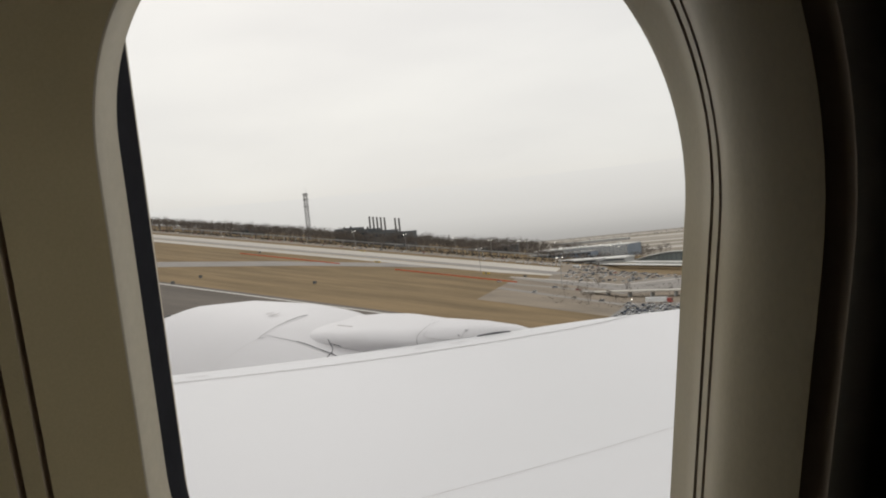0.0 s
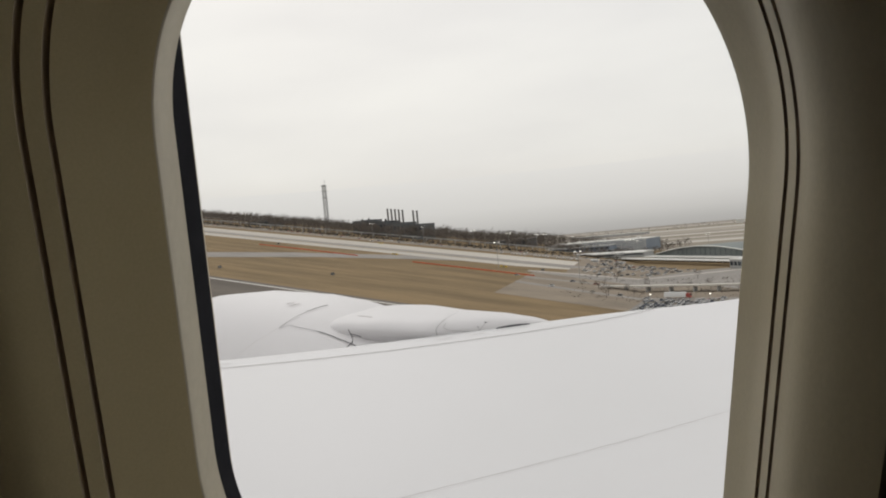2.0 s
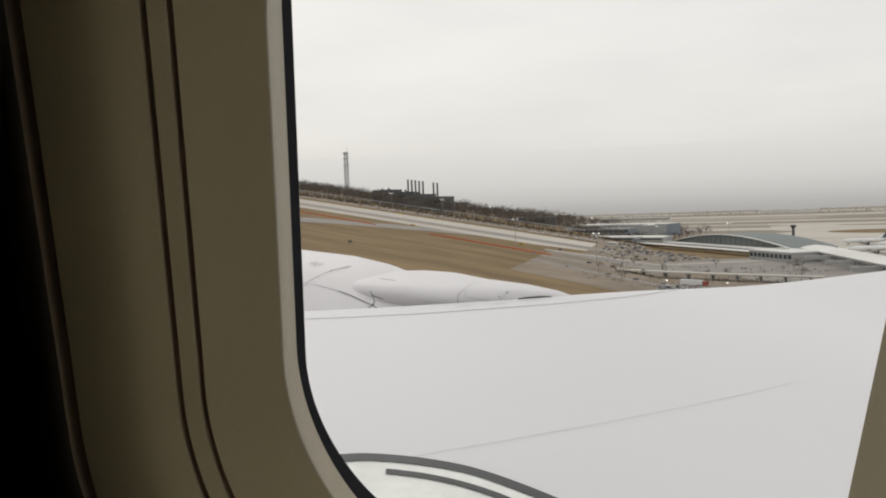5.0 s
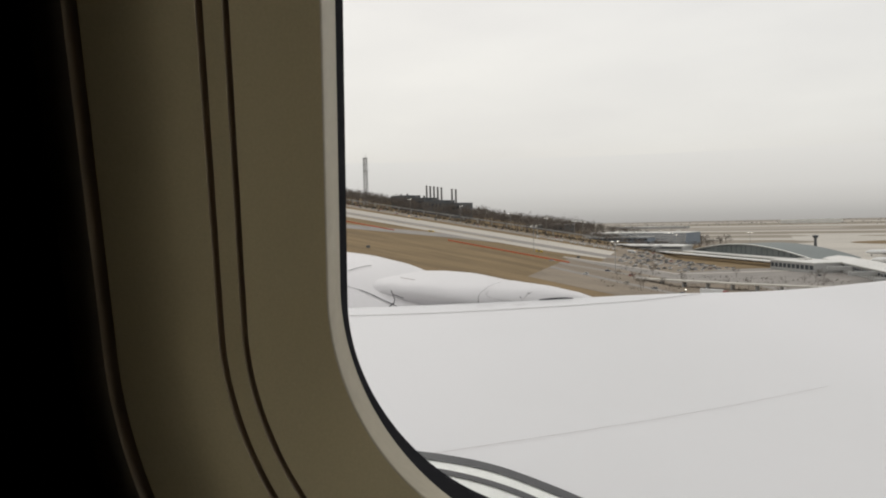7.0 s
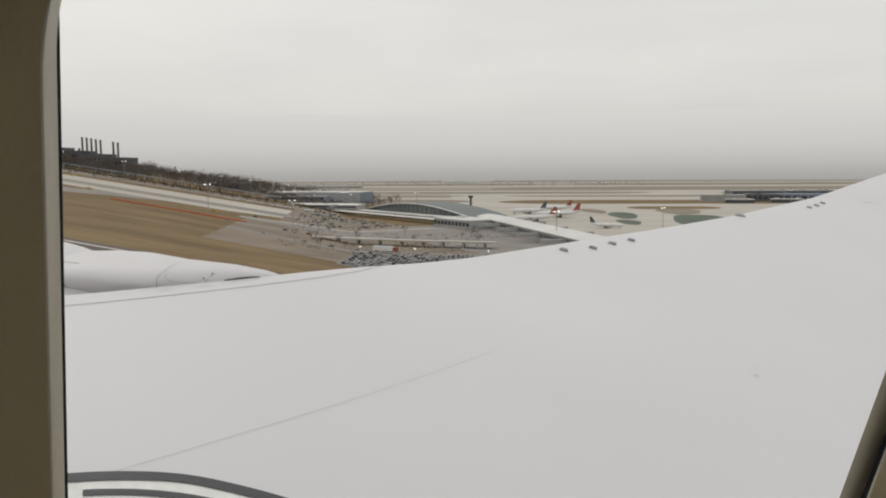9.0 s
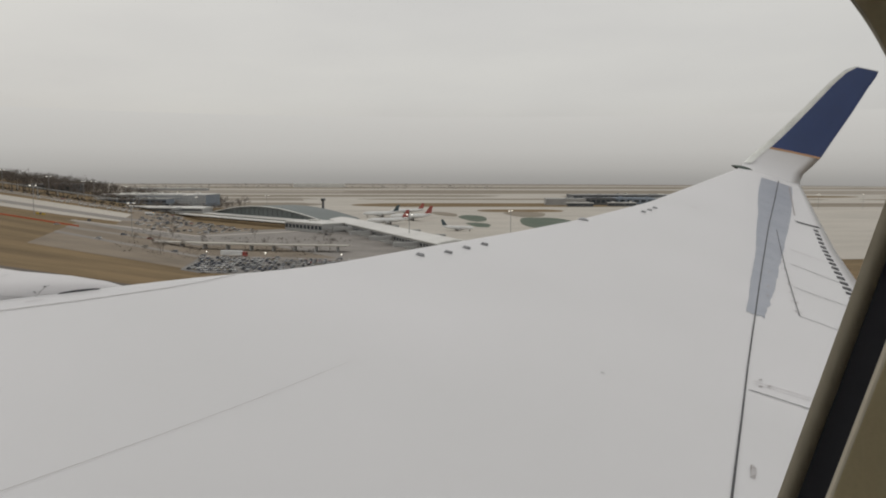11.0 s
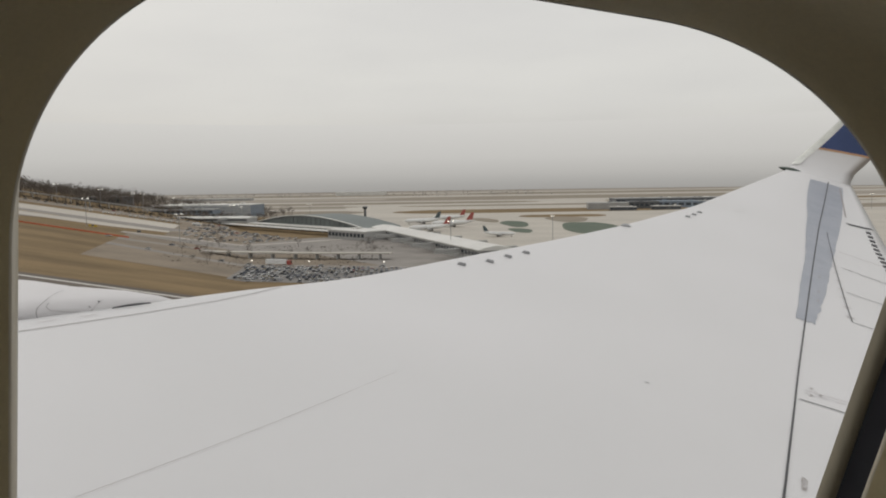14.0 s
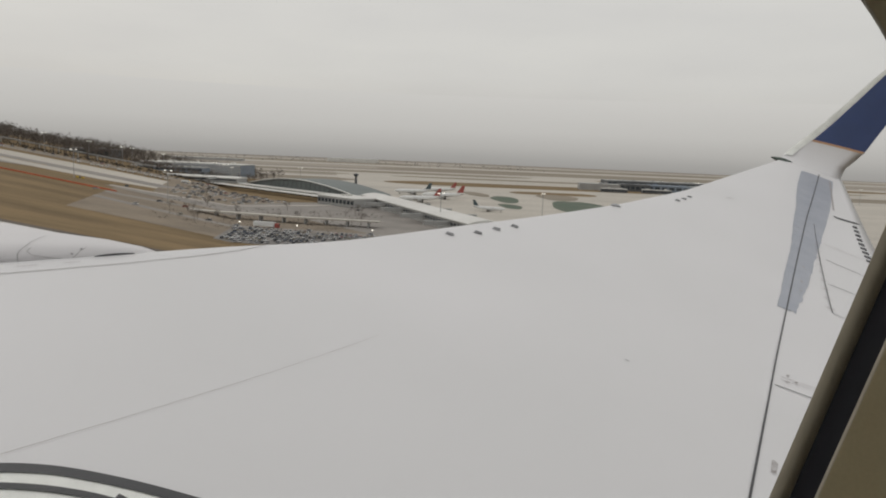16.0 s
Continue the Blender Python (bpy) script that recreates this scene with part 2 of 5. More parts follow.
def winglet_ring(i, grow=0.0):
    y, z, x, c = stations[i]
    y2, z2 = stations[min(i + 1, len(stations) - 1)][:2]
    y1, z1 = stations[max(i - 1, 0)][:2]
    d = Vector((0, y2 - y1, z2 - z1)).normalized()
    nrm = Vector((0, -d.z, d.y))
    pr = ((0, 0), (0.02, 0.012), (0.06, 0.022), (0.2, 0.032), (0.5, 0.03), (0.8, 0.014), (1, 0.002))
    root = (1.0, 1.0, 0.75, 0.4, 0.12)[i] if i < 5 else 0.0
    ring = [Vector((x + s * c, y, z)) + nrm * (h * c * (1 - root) + (skin_h(s) * c * root) + grow) for s, h in pr]
    ring += [Vector((x + s * c, y, z)) - nrm * (h * c * (1 - root) - (skin_h(s) - 0.03 * math.sin(math.pi * s)) * c * root + grow) for s, h in reversed(pr[1:-1])]
    return ring


def skin_h(s):
    return float(np.interp(s, (0.0, 0.02, 0.2, 0.45, 0.65, 1.0), (0.0, 0.0012, 0.005, -0.004, -0.024, -0.07)))


part("winglet", loft("winglet", [winglet_ring(i) for i in range(len(stations))], WING_PAINT), wing, "blended winglet, white with a deep blue panel")
winglet = wing.children[-1]


def winglet_patch(name, material, z0, z1, s0, s1, lift, label):
    """A painted field on the winglet's inner face."""
    verts, faces, cols = [], [], 12
    zs = [q[1] for q in stations]
    rows_ = 14
    for r in range(rows_ + 1):
        z = z0 + (z1 - z0) * r / rows_
        y, x, c = (float(np.interp(z, zs, [q[k] for q in stations])) for k in (0, 2, 3))
        ya, yb = (float(np.interp(z + e, zs, [q[0] for q in stations])) for e in (-0.08, 0.08))
        d = Vector((0, yb - ya, 0.16)).normalized()
        nrm = Vector((0, -d.z, d.y))
        for k in range(cols + 1):
            s = s0 + (s1 - s0) * k / cols
            h = float(np.interp(s, (0, 0.02, 0.06, 0.2, 0.5, 0.8, 1), (0, 0.012, 0.022, 0.032, 0.03, 0.014, 0.002)))
            verts.append(Vector((x + s * c, y, z)) + nrm * (h * c + lift))
    for r in range(rows_):
        for k in range(cols):
            a = r * (cols + 1) + k
            faces.append((a, a + 1, a + cols + 2, a + cols + 1))
    return part(name, mesh(name, verts, faces, material), winglet, label)


winglet_patch("blue_panel", BLUE, 1.56, 3.60, 0.14, 0.995, 0.006, "deep blue painted panel")
winglet_patch("gold_stripe", GOLD, 1.515, 1.56, 0.14, 0.99, 0.006, "thin gold stripe")

winglet_patch("leading_edge", WALKWAY, 1.10, 3.60, 0.0, 0.13, 0.005, "bright white leading edge")

# tip lamp fairing at the root of the winglet
me = loft("tip_lamp", [[Vector((6.02 + 0.55 * u + 0.0, 15.38 + 0.02 * math.cos(a) , 0.945 + 0.05 * (1 - u)) ) + Vector((0, math.cos(a) * 0.07, math.sin(a) * 0.06)) * math.sin(math.pi * (0.06 + 0.9 * u)) for a in [i * math.pi / 6 for i in range(12)]] for u in (0, 0.15, 0.3, 0.5, 0.7, 0.85, 1)], GREEN_LENS)
part("tip_lamp", me, wing, "dark green lamp fairing")

# spoiler hinge line, panel lines, worn field
worn, worn_f = [], []
for i in range(121):
    y = 6.05 + (14.75 - 6.05) * i / 120
    s_a = float(np.interp(y, (6.05, 9.1, 11.5, 13.9, 14.75), (0.612, 0.597, 0.552, 0.455, 0.42)))
    s_b = float(np.interp(y, (6.05, 6.9, 8.6, 10.2, 11.7, 14.75), (0.65, 0.665, 0.69, 0.72, 0.76, 0.84)))
    s_a += 0.003 * noise.noise(Vector((y * 2.5, 0, 0)))
    s_b += 0.006 * noise.noise(Vector((y * 1.7, 3, 0))) + 0.005 * noise.noise(Vector((y * 6.0, 5, 0)))
    for k in range(7):
        fray = max(0, 1 - i / 8) * 0.05 * (noise.noise(Vector((k * 0.9, 7.3, 0))) + 0.25 * (k % 2))
        worn.append(skin(s_a + (s_b - s_a) * k / 6, y + fray, 0.0035))
    if i:
        worn_f += [(7 * (i - 1) + k, 7 * (i - 1) + k + 1, 7 * i + k + 1, 7 * i + k) for k in range(6)]
part("worn_field", mesh("worn_field", worn, worn_f, BARE), wing, "worn grey-blue field of paint")
ribbon("hinge_gap", [(0.63, 1.0), (0.63, 4.35)], (0.012, 0.010), SEAM, wing, 0.005)
ribbon("hinge_gap", [(0.63, 4.35), (0.63, 8.6), (0.63, 11.2), (0.65, 14.95)], (0.010, 0.018), SEAM, wing, 0.006)
ribbon("panel_gap", [(0.635, 4.14), (0.82, 4.12)], 0.012, SEAM, wing, 0.005)
ribbon("panel_gap", [(0.64, 4.36), (0.80, 4.40)], 0.006, SEAM_SOFT, wing, 0.005)
ribbon("panel_gap", [(0.64, 4.30), (0.80, 4.33)], 0.005, SEAM_SOFT, wing, 0.005)
ribbon("panel_gap", [(0.73, 6.51), (0.93, 6.40)], 0.011, SEAM, wing, 0.005)
ribbon("panel_gap", [(0.80, 6.12), (0.95, 6.05)], 0.014, SEAM, wing, 0.005)
ribbon("panel_gap", [(0.73, 9.73), (0.91, 9.67)], 0.012, SEAM_SOFT, wing, 0.005)
ribbon("panel_gap", [(0.73, 8.85), (0.91, 8.72)], 0.014, SEAM, wing, 0.005)
ribbon("panel_gap", [(0.73, 7.66), (0.90, 7.60)], 0.012, SEAM, wing, 0.005)
P_A, P_B = skin(0.675, 10.8), skin(0.73, 6.51)
ribbon("fastener_row", [((p.x - x_edge(p.y)) / chord(p.y), p.y) for p in (P_A.lerp(P_B, i / 8) for i in range(9))], 0.009, SEAM, wing, 0.006)
for i in range(9):
    p = P_B.lerp(P_A, (0.14 + i * 0.36) / 4.29)
    s_ = (p.x - x_edge(p.y)) / chord(p.y)
    ribbon("fastener_mark", [(s_ - 0.013, p.y), (s_ + 0.008, p.y + 0.01)], 0.018, SEAM_SOFT, wing, 0.007, steps=2)
ribbon("aileron_gap", [(0.80, 11.75), (0.97, 11.87)], 0.09, SEAM, wing, 0.006)
ribbon("tip_gap", [(0.80, 12.2), (0.80, 14.6)], 0.025, SEAM_SOFT, wing, 0.006)


def flap_slot(y):
    """A small dark slot of the row before the trailing edge."""
    v = [skin(0.915, y, 0.012), skin(0.945, y - 0.02, 0.012), skin(0.945, y + 0.10, 0.012), skin(0.915, y + 0.08, 0.012)]
    v += [p - Vector((0, 0, 0.03)) for p in v]
    f = [(0, 1, 2, 3), (0, 4, 5, 1), (1, 5, 6, 2), (2, 6, 7, 3), (3, 7, 4, 0)]
    part("flap_slot", mesh("flap_slot", v, f, SEAM), wing)


for i in range(16):
    flap_slot(8.0 + i * 0.235)

# skin seams
P_A, P_B = skin(0.3055, 1.35), skin(0.2875, 3.25)
SEAM_LINE = [P_A.lerp(P_B, 0.9 * i / 12) for i in range(13)]
ribbon("skin_seam", [((p.x - x_edge(p.y)) / chord(p.y), p.y) for p in SEAM_LINE], (0.0013, 0.001), SEAM_FINE, wing, 0.003)
ribbon("edge_seam", [(0.028, 1.2), (0.03, 1.9), (0.034, 2.6), (0.034, 3.2), (0.03, 3.6), (0.022, 3.85), (0.012, 4.0), (0.006, 4.1)], (0.0048, 0.004), SEAM_EDGE, wing, 0.003)
ribbon("stencil", [(0.018, 2.85), (0.018, 2.93)], 0.004, SEAM_SOFT, wing, 0.004)
ribbon("stencil", [(0.018, 3.02), (0.018, 3.09)], 0.004, SEAM_SOFT, wing, 0.004)
ribbon("stencil", [(0.018, 1.92), (0.018, 2.0)], 0.004, SEAM_SOFT, wing, 0.004)
ribbon("scuff", [(0.472, 3.685), (0.477, 3.68)], 0.007, SEAM, wing, 0.004, steps=2)
ribbon("scuff", [(0.20, 10.77), (0.24, 10.81)], 0.014, SEAM_SOFT, wing, 0.004, steps=2)
for y in (6.9, 7.3, 8.0):
    ribbon("stencil", [(0.652, y), (0.655, y + 0.04)], 0.022, SEAM_SOFT, wing, 0.008, steps=2)
for s_, y_ in ((0.648, 4.27), (0.648, 4.42), (0.66, 4.33)):
    ribbon("stencil", [(s_, y_), (s_ + 0.003, y_ + 0.02)], 0.016, SEAM_SOFT, wing, 0.007, steps=2)


def vortex_blade(s, y, h=0.03):
    """A small upright vane on a foot plate."""
    b = skin(s, y)
    ax = Vector((0.92, -0.38, 0)).normalized()
    sd = Vector((-ax.y, ax.x, 0))
    foot = [b + ax * u * 0.075 + sd * w * 0.03 + Vector((0, 0, 0.004)) for u, w in ((-0.5, -0.5), (0.5, -0.5), (0.5, 0.5), (-0.5, 0.5))]
    blade = [b + ax * u * 0.07 + sd * w * 0.005 + Vector((0, 0, z)) for z, us in ((0.0, (-0.5, 0.5)), (h, (-0.3, 0.5))) for u in us for w in (-1, 1)]
    v = foot + blade
    f = [(0, 1, 2, 3), (4, 6, 10, 8), (5, 9, 11, 7), (8, 10, 11, 9), (4, 8, 9, 5), (6, 7, 11, 10)]
    part("vortex_generator", mesh("vortex_generator", v, f, METAL), wing, "small grey vortex vane")


for s, y in ((0.04, 5.48), (0.055, 5.72), (0.05, 6.0), (0.05, 6.26), (0.09, 9.69), (0.09, 9.92), (0.085, 10.17)):
    vortex_blade(s, y, 0.022)
b0 = skin(0.015, 8.47)
me = loft("ice_lamp", [[b0 + Vector((u * 0.12 - 0.06, 0, 0)) + Vector((0, math.cos(a) * 0.035, max(0, math.sin(a)) * 0.035)) * math.sin(math.pi * (0.1 + 0.8 * u)) for a in [i * math.pi / 4 for i in range(8)]] for u in (0, 0.25, 0.5, 0.75, 1)], METAL)
part("edge_lamp", me, wing, "small lamp blister on the leading edge")


# escape-route marking by the overwing exit
def to_sy(p):
    return ((p[0] - x_edge(p[1])) / chord(p[1]), p[1])


OUT_KNOTS = [(-1.31, 1.04), (-1.215, 1.208), (-1.144, 1.299), (-1.085, 1.363), (-0.965, 1.448), (-0.83, 1.509), (-0.66, 1.536), (-0.51, 1.543), (-0.36, 1.539), (-0.15, 1.526), (0.1, 1.506)]


def smooth_line(k, n=10):
    """A smooth line through the knots."""
    out = []
    for i in range(len(k) - 1):
        p = [Vector(k[min(max(i + j, 0), len(k) - 1)]) for j in (-1, 0, 1, 2)]
        for q in range(n):
            t = q / n
            out.append(tuple(0.5 * (2 * p[1] + (p[2] - p[0]) * t + (2 * p[0] - 5 * p[1] + 4 * p[2] - p[3]) * t * t + (3 * p[1] - p[0] - 3 * p[2] + p[3]) * t ** 3)))
    return out + [k[-1]]


OUT_LINE = smooth_line(OUT_KNOTS)
INN_LINE = [(-1.012, 1.328), (-0.978, 1.352), (-0.903, 1.395), (-0.81, 1.431), (-0.715, 1.451), (-0.645, 1.456)]
WALK_LINE = []
for i, p in enumerate(OUT_LINE):
    d_ = Vector(OUT_LINE[min(i + 1, len(OUT_LINE) - 1)]) - Vector(OUT_LINE[max(i - 1, 0)])
    d_.normalize()
    WALK_LINE.append((p[0] + d_.y * 0.215, p[1] - d_.x * 0.215))
ribbon("walkway_field", [to_sy(p) for p in WALK_LINE], 0.42, WALKWAY, wing, 0.003, "white walkway field", steps=1)
ribbon("exit_arc", [to_sy((x, y - 0.006)) for x, y in OUT_LINE], 0.041, MARKING, wing, 0.006, "dark grey curved exit band", steps=1)
ribbon("exit_arrow", [to_sy((x, y - 0.006)) for x, y in smooth_line(INN_LINE)], 0.026, MARKING, wing, 0.006, "dark grey exit arrow", steps=1)
ribbon("exit_arrow", [to_sy((-1.20, 1.085)), to_sy((-1.118, 1.197))], 0.026, MARKING, wing, 0.006)
for tip_pts in (((-0.648, 1.482), (-0.648, 1.408), (-0.545, 1.452)), ((-1.149, 1.216), (-1.091, 1.172), (-1.096, 1.230))):
    v = [skin_xy(*q, 0.007) for q in tip_pts]
    part("arrow_head", mesh("arrow_head", v, [(0, 1, 2)], MARKING), wing)


def lettering(name, body, size, at, material, parent, label):
    cu = bpy.data.curves.new(name, "FONT")
    cu.body, cu.size = body, size
    tmp = bpy.data.objects.new("lettering_tmp", cu)
    scene.collection.objects.link(tmp)
    bpy.context.view_layer.update()
    me = bpy.data.meshes.new_from_object(tmp.evaluated_get(bpy.context.evaluated_depsgraph_get()))
    bpy.data.objects.remove(tmp)
    bpy.data.curves.remove(cu)
    me.materials.clear()
    me.materials.append(material)
    ob = part(name, me, parent, label)
    ob.matrix_local = at
    return ob


p0 = skin(0.648, 2.90, 0.006)
txt = lettering("stencil_text", "NO STEP", 0.037, Matrix(), SEAM_FINE, wing, "small dark stencil lettering")
turn_ = Matrix.Translation((p0.x, p0.y, 0)) @ Matrix.Rotation(radians(66), 4, "Z")
for q in txt.data.vertices:
    w_ = turn_ @ q.co
    q.co = skin_xy(w_.x, w_.y, 0.006)


class Bag:
    """Collects many small pieces into one mesh."""

    def __init__(self):
        self.v, self.f = [], []

    def add(self, verts, faces, m=None):
        k = len(self.v)
        self.v += [tuple(m @ Vector(p)) for p in verts] if m else [tuple(p) for p in verts]
        self.f += [tuple(i + k for i in q) for q in faces]

    def block(self, x0, x1, y0, y1, z0, z1, m=None):
        self.add(*box_data(x0, x1, y0, y1, z0, z1), m)

    def bar(self, a, b, r):
        a, b = Vector(a), Vector(b)
        d = (b - a).normalized()
        s = d.orthogonal().normalized()
        t = d.cross(s)
        k = [a + (s * math.cos(q) + t * math.sin(q)) * r for q in (0, 2.1, 4.2)] + [b + (s * math.cos(q) + t * math.sin(q)) * r for q in (0, 2.1, 4.2)]
        self.add(k, [(0, 1, 4, 3), (1, 2, 5, 4), (2, 0, 3, 5)])

    def done(self, name, material, parent=None, label=""):
        return part(name, mesh(name, self.v, self.f, material), parent, label)


# ---------------------------------------------------------------- airliner: engine
engine = thing("jet_engine", "white turbofan cowl under the wing's leading edge", "jet engine", AC)
EY, EZ = 3.02, -1.80
prof = ((-4.02, 0.49), (-4.10, 0.54), (-4.07, 0.60), (-3.87, 0.715), (-3.56, 0.845), (-3.2, 0.925), (-2.83, 0.963), (-2.57, 0.966), (-2.4, 0.945), (-2.2, 0.90), (-2.0, 0.83), (-1.7, 0.72), (-1.3, 0.6))


def round_ring(x, y, z, ry, rz, n=48):
    return [Vector((x, y + ry * math.cos(2 * math.pi * i / n), z + rz * math.sin(2 * math.pi * i / n))) for i in range(n)]


part("fan_cowl", loft("fan_cowl", [round_ring(x, EY, EZ, r * 1.03, r * 0.98) for x, r in prof], COWL_PAINT), engine)
part("inlet_lip", loft("inlet_lip", [round_ring(x, EY, EZ, r * 1.03 + 0.004, r + 0.004) for x, r in prof[:4]], METAL, caps=False), engine, "bare metal inlet lip")
part("inlet_duct", loft("inlet_duct", [round_ring(x, EY, EZ, r, r) for x, r in ((-4.05, 0.48), (-3.8, 0.47), (-3.4, 0.47))], DARK), engine, "dark inlet duct")
# strut fairing between the cowl and the wing


def strut_ring(u, grow=0.0, n=36):
    x = -2.66 + u * 1.21
    yc = float(np.interp(u, (0, 0.25, 0.62, 1), (3.02, 3.05, 3.16, 3.53)))
    near = float(np.interp(u, (0, 0.1, 0.2, 0.40, 0.64, 0.85, 0.95, 1), (2.93, 2.80, 2.695, 2.65, 2.82, 3.21, 3.40, 3.50)))
    w = yc - near
    top = float(np.interp(u, (0, 0.12, 0.2, 0.3, 0.45, 0.6, 0.8, 0.93, 1), (-0.98, -0.918, -0.884, -0.862, -0.846, -0.840, -0.839, -0.853, -0.874)))
    dep = float(np.interp(u, (0, 0.1, 0.2, 0.4, 0.7, 0.85, 1), (0.05, 0.06, 0.08, 0.11, 0.12, 0.10, 0.05)))
    over = float(np.interp(u, (0, 0.18, 0.4, 0.7, 0.9, 1), (0.0, 0.05, 0.30, 0.36, 0.16, 0.0)))
    cut = float(np.interp(u, (0, 0.1, 0.45, 0.75, 1), (0.85, 0.85, 0.65, 0.3, 0.05)))
    out = []
    for i in range(n):
        a = 2 * math.pi * i / n
        ca, sa = math.cos(a), math.sin(a)
        flank = math.copysign(abs(ca) ** (0.66 if sa > 0 else 0.45), ca) * (1 - over * (1 - max(0.0, sa))) * (1 - cut * max(0.0, -sa))
        out.append(Vector((x, yc + (w + grow) * flank, top - dep + ((dep if sa > 0 else 0.17) + grow) * math.copysign(abs(sa) ** (0.95 if sa > 0 else 0.8), sa))))
    return out


part("strut_fairing", loft("strut_fairing", [strut_ring(i / 40, 0, 48) for i in range(41)], COWL_PAINT), engine, "smooth white strut fairing")


def strut_line(pts, width, material):
    """A panel line on the fairing, along (u, angle)."""
    P = []
    for (a, b), (c, d) in zip(pts, pts[1:]):
        P += [(a + (c - a) * i / 6, b + (d - b) * i / 6) for i in range(6)]
    P.append(pts[-1])

    def at(u, ang):
        rg = strut_ring(u, 0.004, 72)
        k = (ang % 360) / 5.0
        i = int(k)
        return rg[i % 72].lerp(rg[(i + 1) % 72], k - i)
    Q = [at(*p) for p in P]
    verts, faces = [], []
    for i, p in enumerate(Q):
        t = (Q[min(i + 1, len(Q) - 1)] - Q[max(i - 1, 0)]).normalized()
        side = t.cross(Vector((0, -0.6, 0.8))).normalized() * width / 2
        verts += [p - side, p + side]
        if i:
            faces.append((2 * i - 2, 2 * i - 1, 2 * i + 1, 2 * i))
    part("panel_line", mesh("panel_line", verts, faces, material), engine)


strut_line([(0.675, 182), (0.672, 160), (0.668, 138), (0.67, 118), (0.66, 100), (0.65, 88)], 0.0018, SEAM)
strut_line([(0.685, 122), (0.685, 134), (0.70, 144), (0.745, 152), (0.785, 156), (0.797, 150), (0.81, 118)], 0.0016, SEAM)
for u_, a_ in ((0.785, 140), (0.80, 124)):
    strut_line([(u_, a_), (u_ + 0.006, a_ + 3)], 0.006, SEAM)
strut_line([(0.30, 112), (0.38, 112)], 0.004, SEAM_SOFT)
slot = []
for i in range(21):
    y, k = 3.235 + i * 0.0088, math.sin(math.pi * i / 20) ** 0.7
    for dz, dx in ((-0.006, 0.0), (0.0065 * k - 0.002, -0.002)):
        slot.append(Vector((x_edge(y) + 0.012 + dx, y - 0.033, z_edge(y) + 0.010 + dz)))
part("drain_slot", mesh("drain_slot", slot, [(2 * i, 2 * i + 1, 2 * i + 3, 2 * i + 2) for i in range(20)], SEAM), engine, "dark slot behind the strut")


def cowl_point(x, ang, lift=0.004):
    r = float(np.interp(x, [p[0] for p in prof[2:]], [p[1] for p in prof[2:]]))
    return Vector((x, EY - (r * 1.03 + lift) * math.sin(radians(ang)), EZ + (r * 0.98 + lift) * math.cos(radians(ang))))


def cowl_line(name, pts, width, material, label=""):
    P = []
    for (a, b), (c, d) in zip(pts, pts[1:]):
        P += [(a + (c - a) * i / 8, b + (d - b) * i / 8) for i in range(8)]
    P.append(pts[-1])
    verts, faces = [], []
    for i, (x, a) in enumerate(P):
        x2, a2 = P[min(i + 1, len(P) - 1)]
        x1, a1 = P[max(i - 1, 0)]
        dx, da = x2 - x1, radians(a2 - a1)
        ln = math.hypot(dx, da) or 1
        for k in (-0.5, 0.5):
            verts.append(cowl_point(x - da / ln * width * k, a + math.degrees(dx / ln * width * k)))
        if i:
            faces.append((2 * i - 2, 2 * i - 1, 2 * i + 1, 2 * i))
    part(name, mesh(name, verts, faces, material), engine, label)


cowl_line("cowl_seam", [(-2.617, 25.2), (-2.612, 21), (-2.60, 16.4), (-2.585, 12), (-2.57, 8.5)], 0.003, SEAM, "dark cowl seam")
cowl_line("cowl_seam", [(-2.595, 14), (-2.585, 12), (-2.57, 8.5), (-2.556, 6)], 0.006, SEAM)
cowl_line("cowl_seam", [(-2.41, 21.5), (-2.35, 20.9), (-2.264, 20.6), (-2.17, 20.2)], 0.006, SEAM)
cowl_line("cowl_seam", [(-2.617, 25.2), (-2.60, 24.8), (-2.588, 23.2), (-2.465, 22), (-2.35, 20.9), (-2.264, 20.6), (-2.17, 20.2), (-2.11, 20)], 0.0024, SEAM)
cowl_line("cowl_seam", [(-2.62, 25.5), (-2.68, 34), (-2.73, 42)], 0.0012, SEAM_SOFT)
cowl_line("latch", [(-2.20, 22.5), (-2.15, 19)], 0.005, SEAM)
cowl_line("stencil", [(-2.784, 11.7), (-2.762, 9.2)], 0.008, SEAM_SOFT)
cowl_line("stencil", [(-2.743, 12.8), (-2.717, 9.1)], 0.008, SEAM_SOFT)
fitting = Bag()
for a_, b_ in (((-2.165, 2.655, -0.958), (-2.16, 2.655, -0.925)), ((-2.16, 2.655, -0.925), (-2.212, 2.682, -0.893)), ((-2.185, 2.668, -0.908), (-2.125, 2.68, -0.915)), ((-2.162, 2.655, -0.945), (-2.19, 2.65, -0.975))):
    fitting.bar(a_, b_, 0.0028)
fitting.done("drain_fitting", SEAM, engine, "small dark drain fitting")

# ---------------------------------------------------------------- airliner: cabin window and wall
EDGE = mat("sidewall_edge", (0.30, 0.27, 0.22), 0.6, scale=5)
TILT = radians(8.5)
EV, NV = Vector((0, -math.sin(TILT), math.cos(TILT))), Vector((0, math.cos(TILT), math.sin(TILT)))


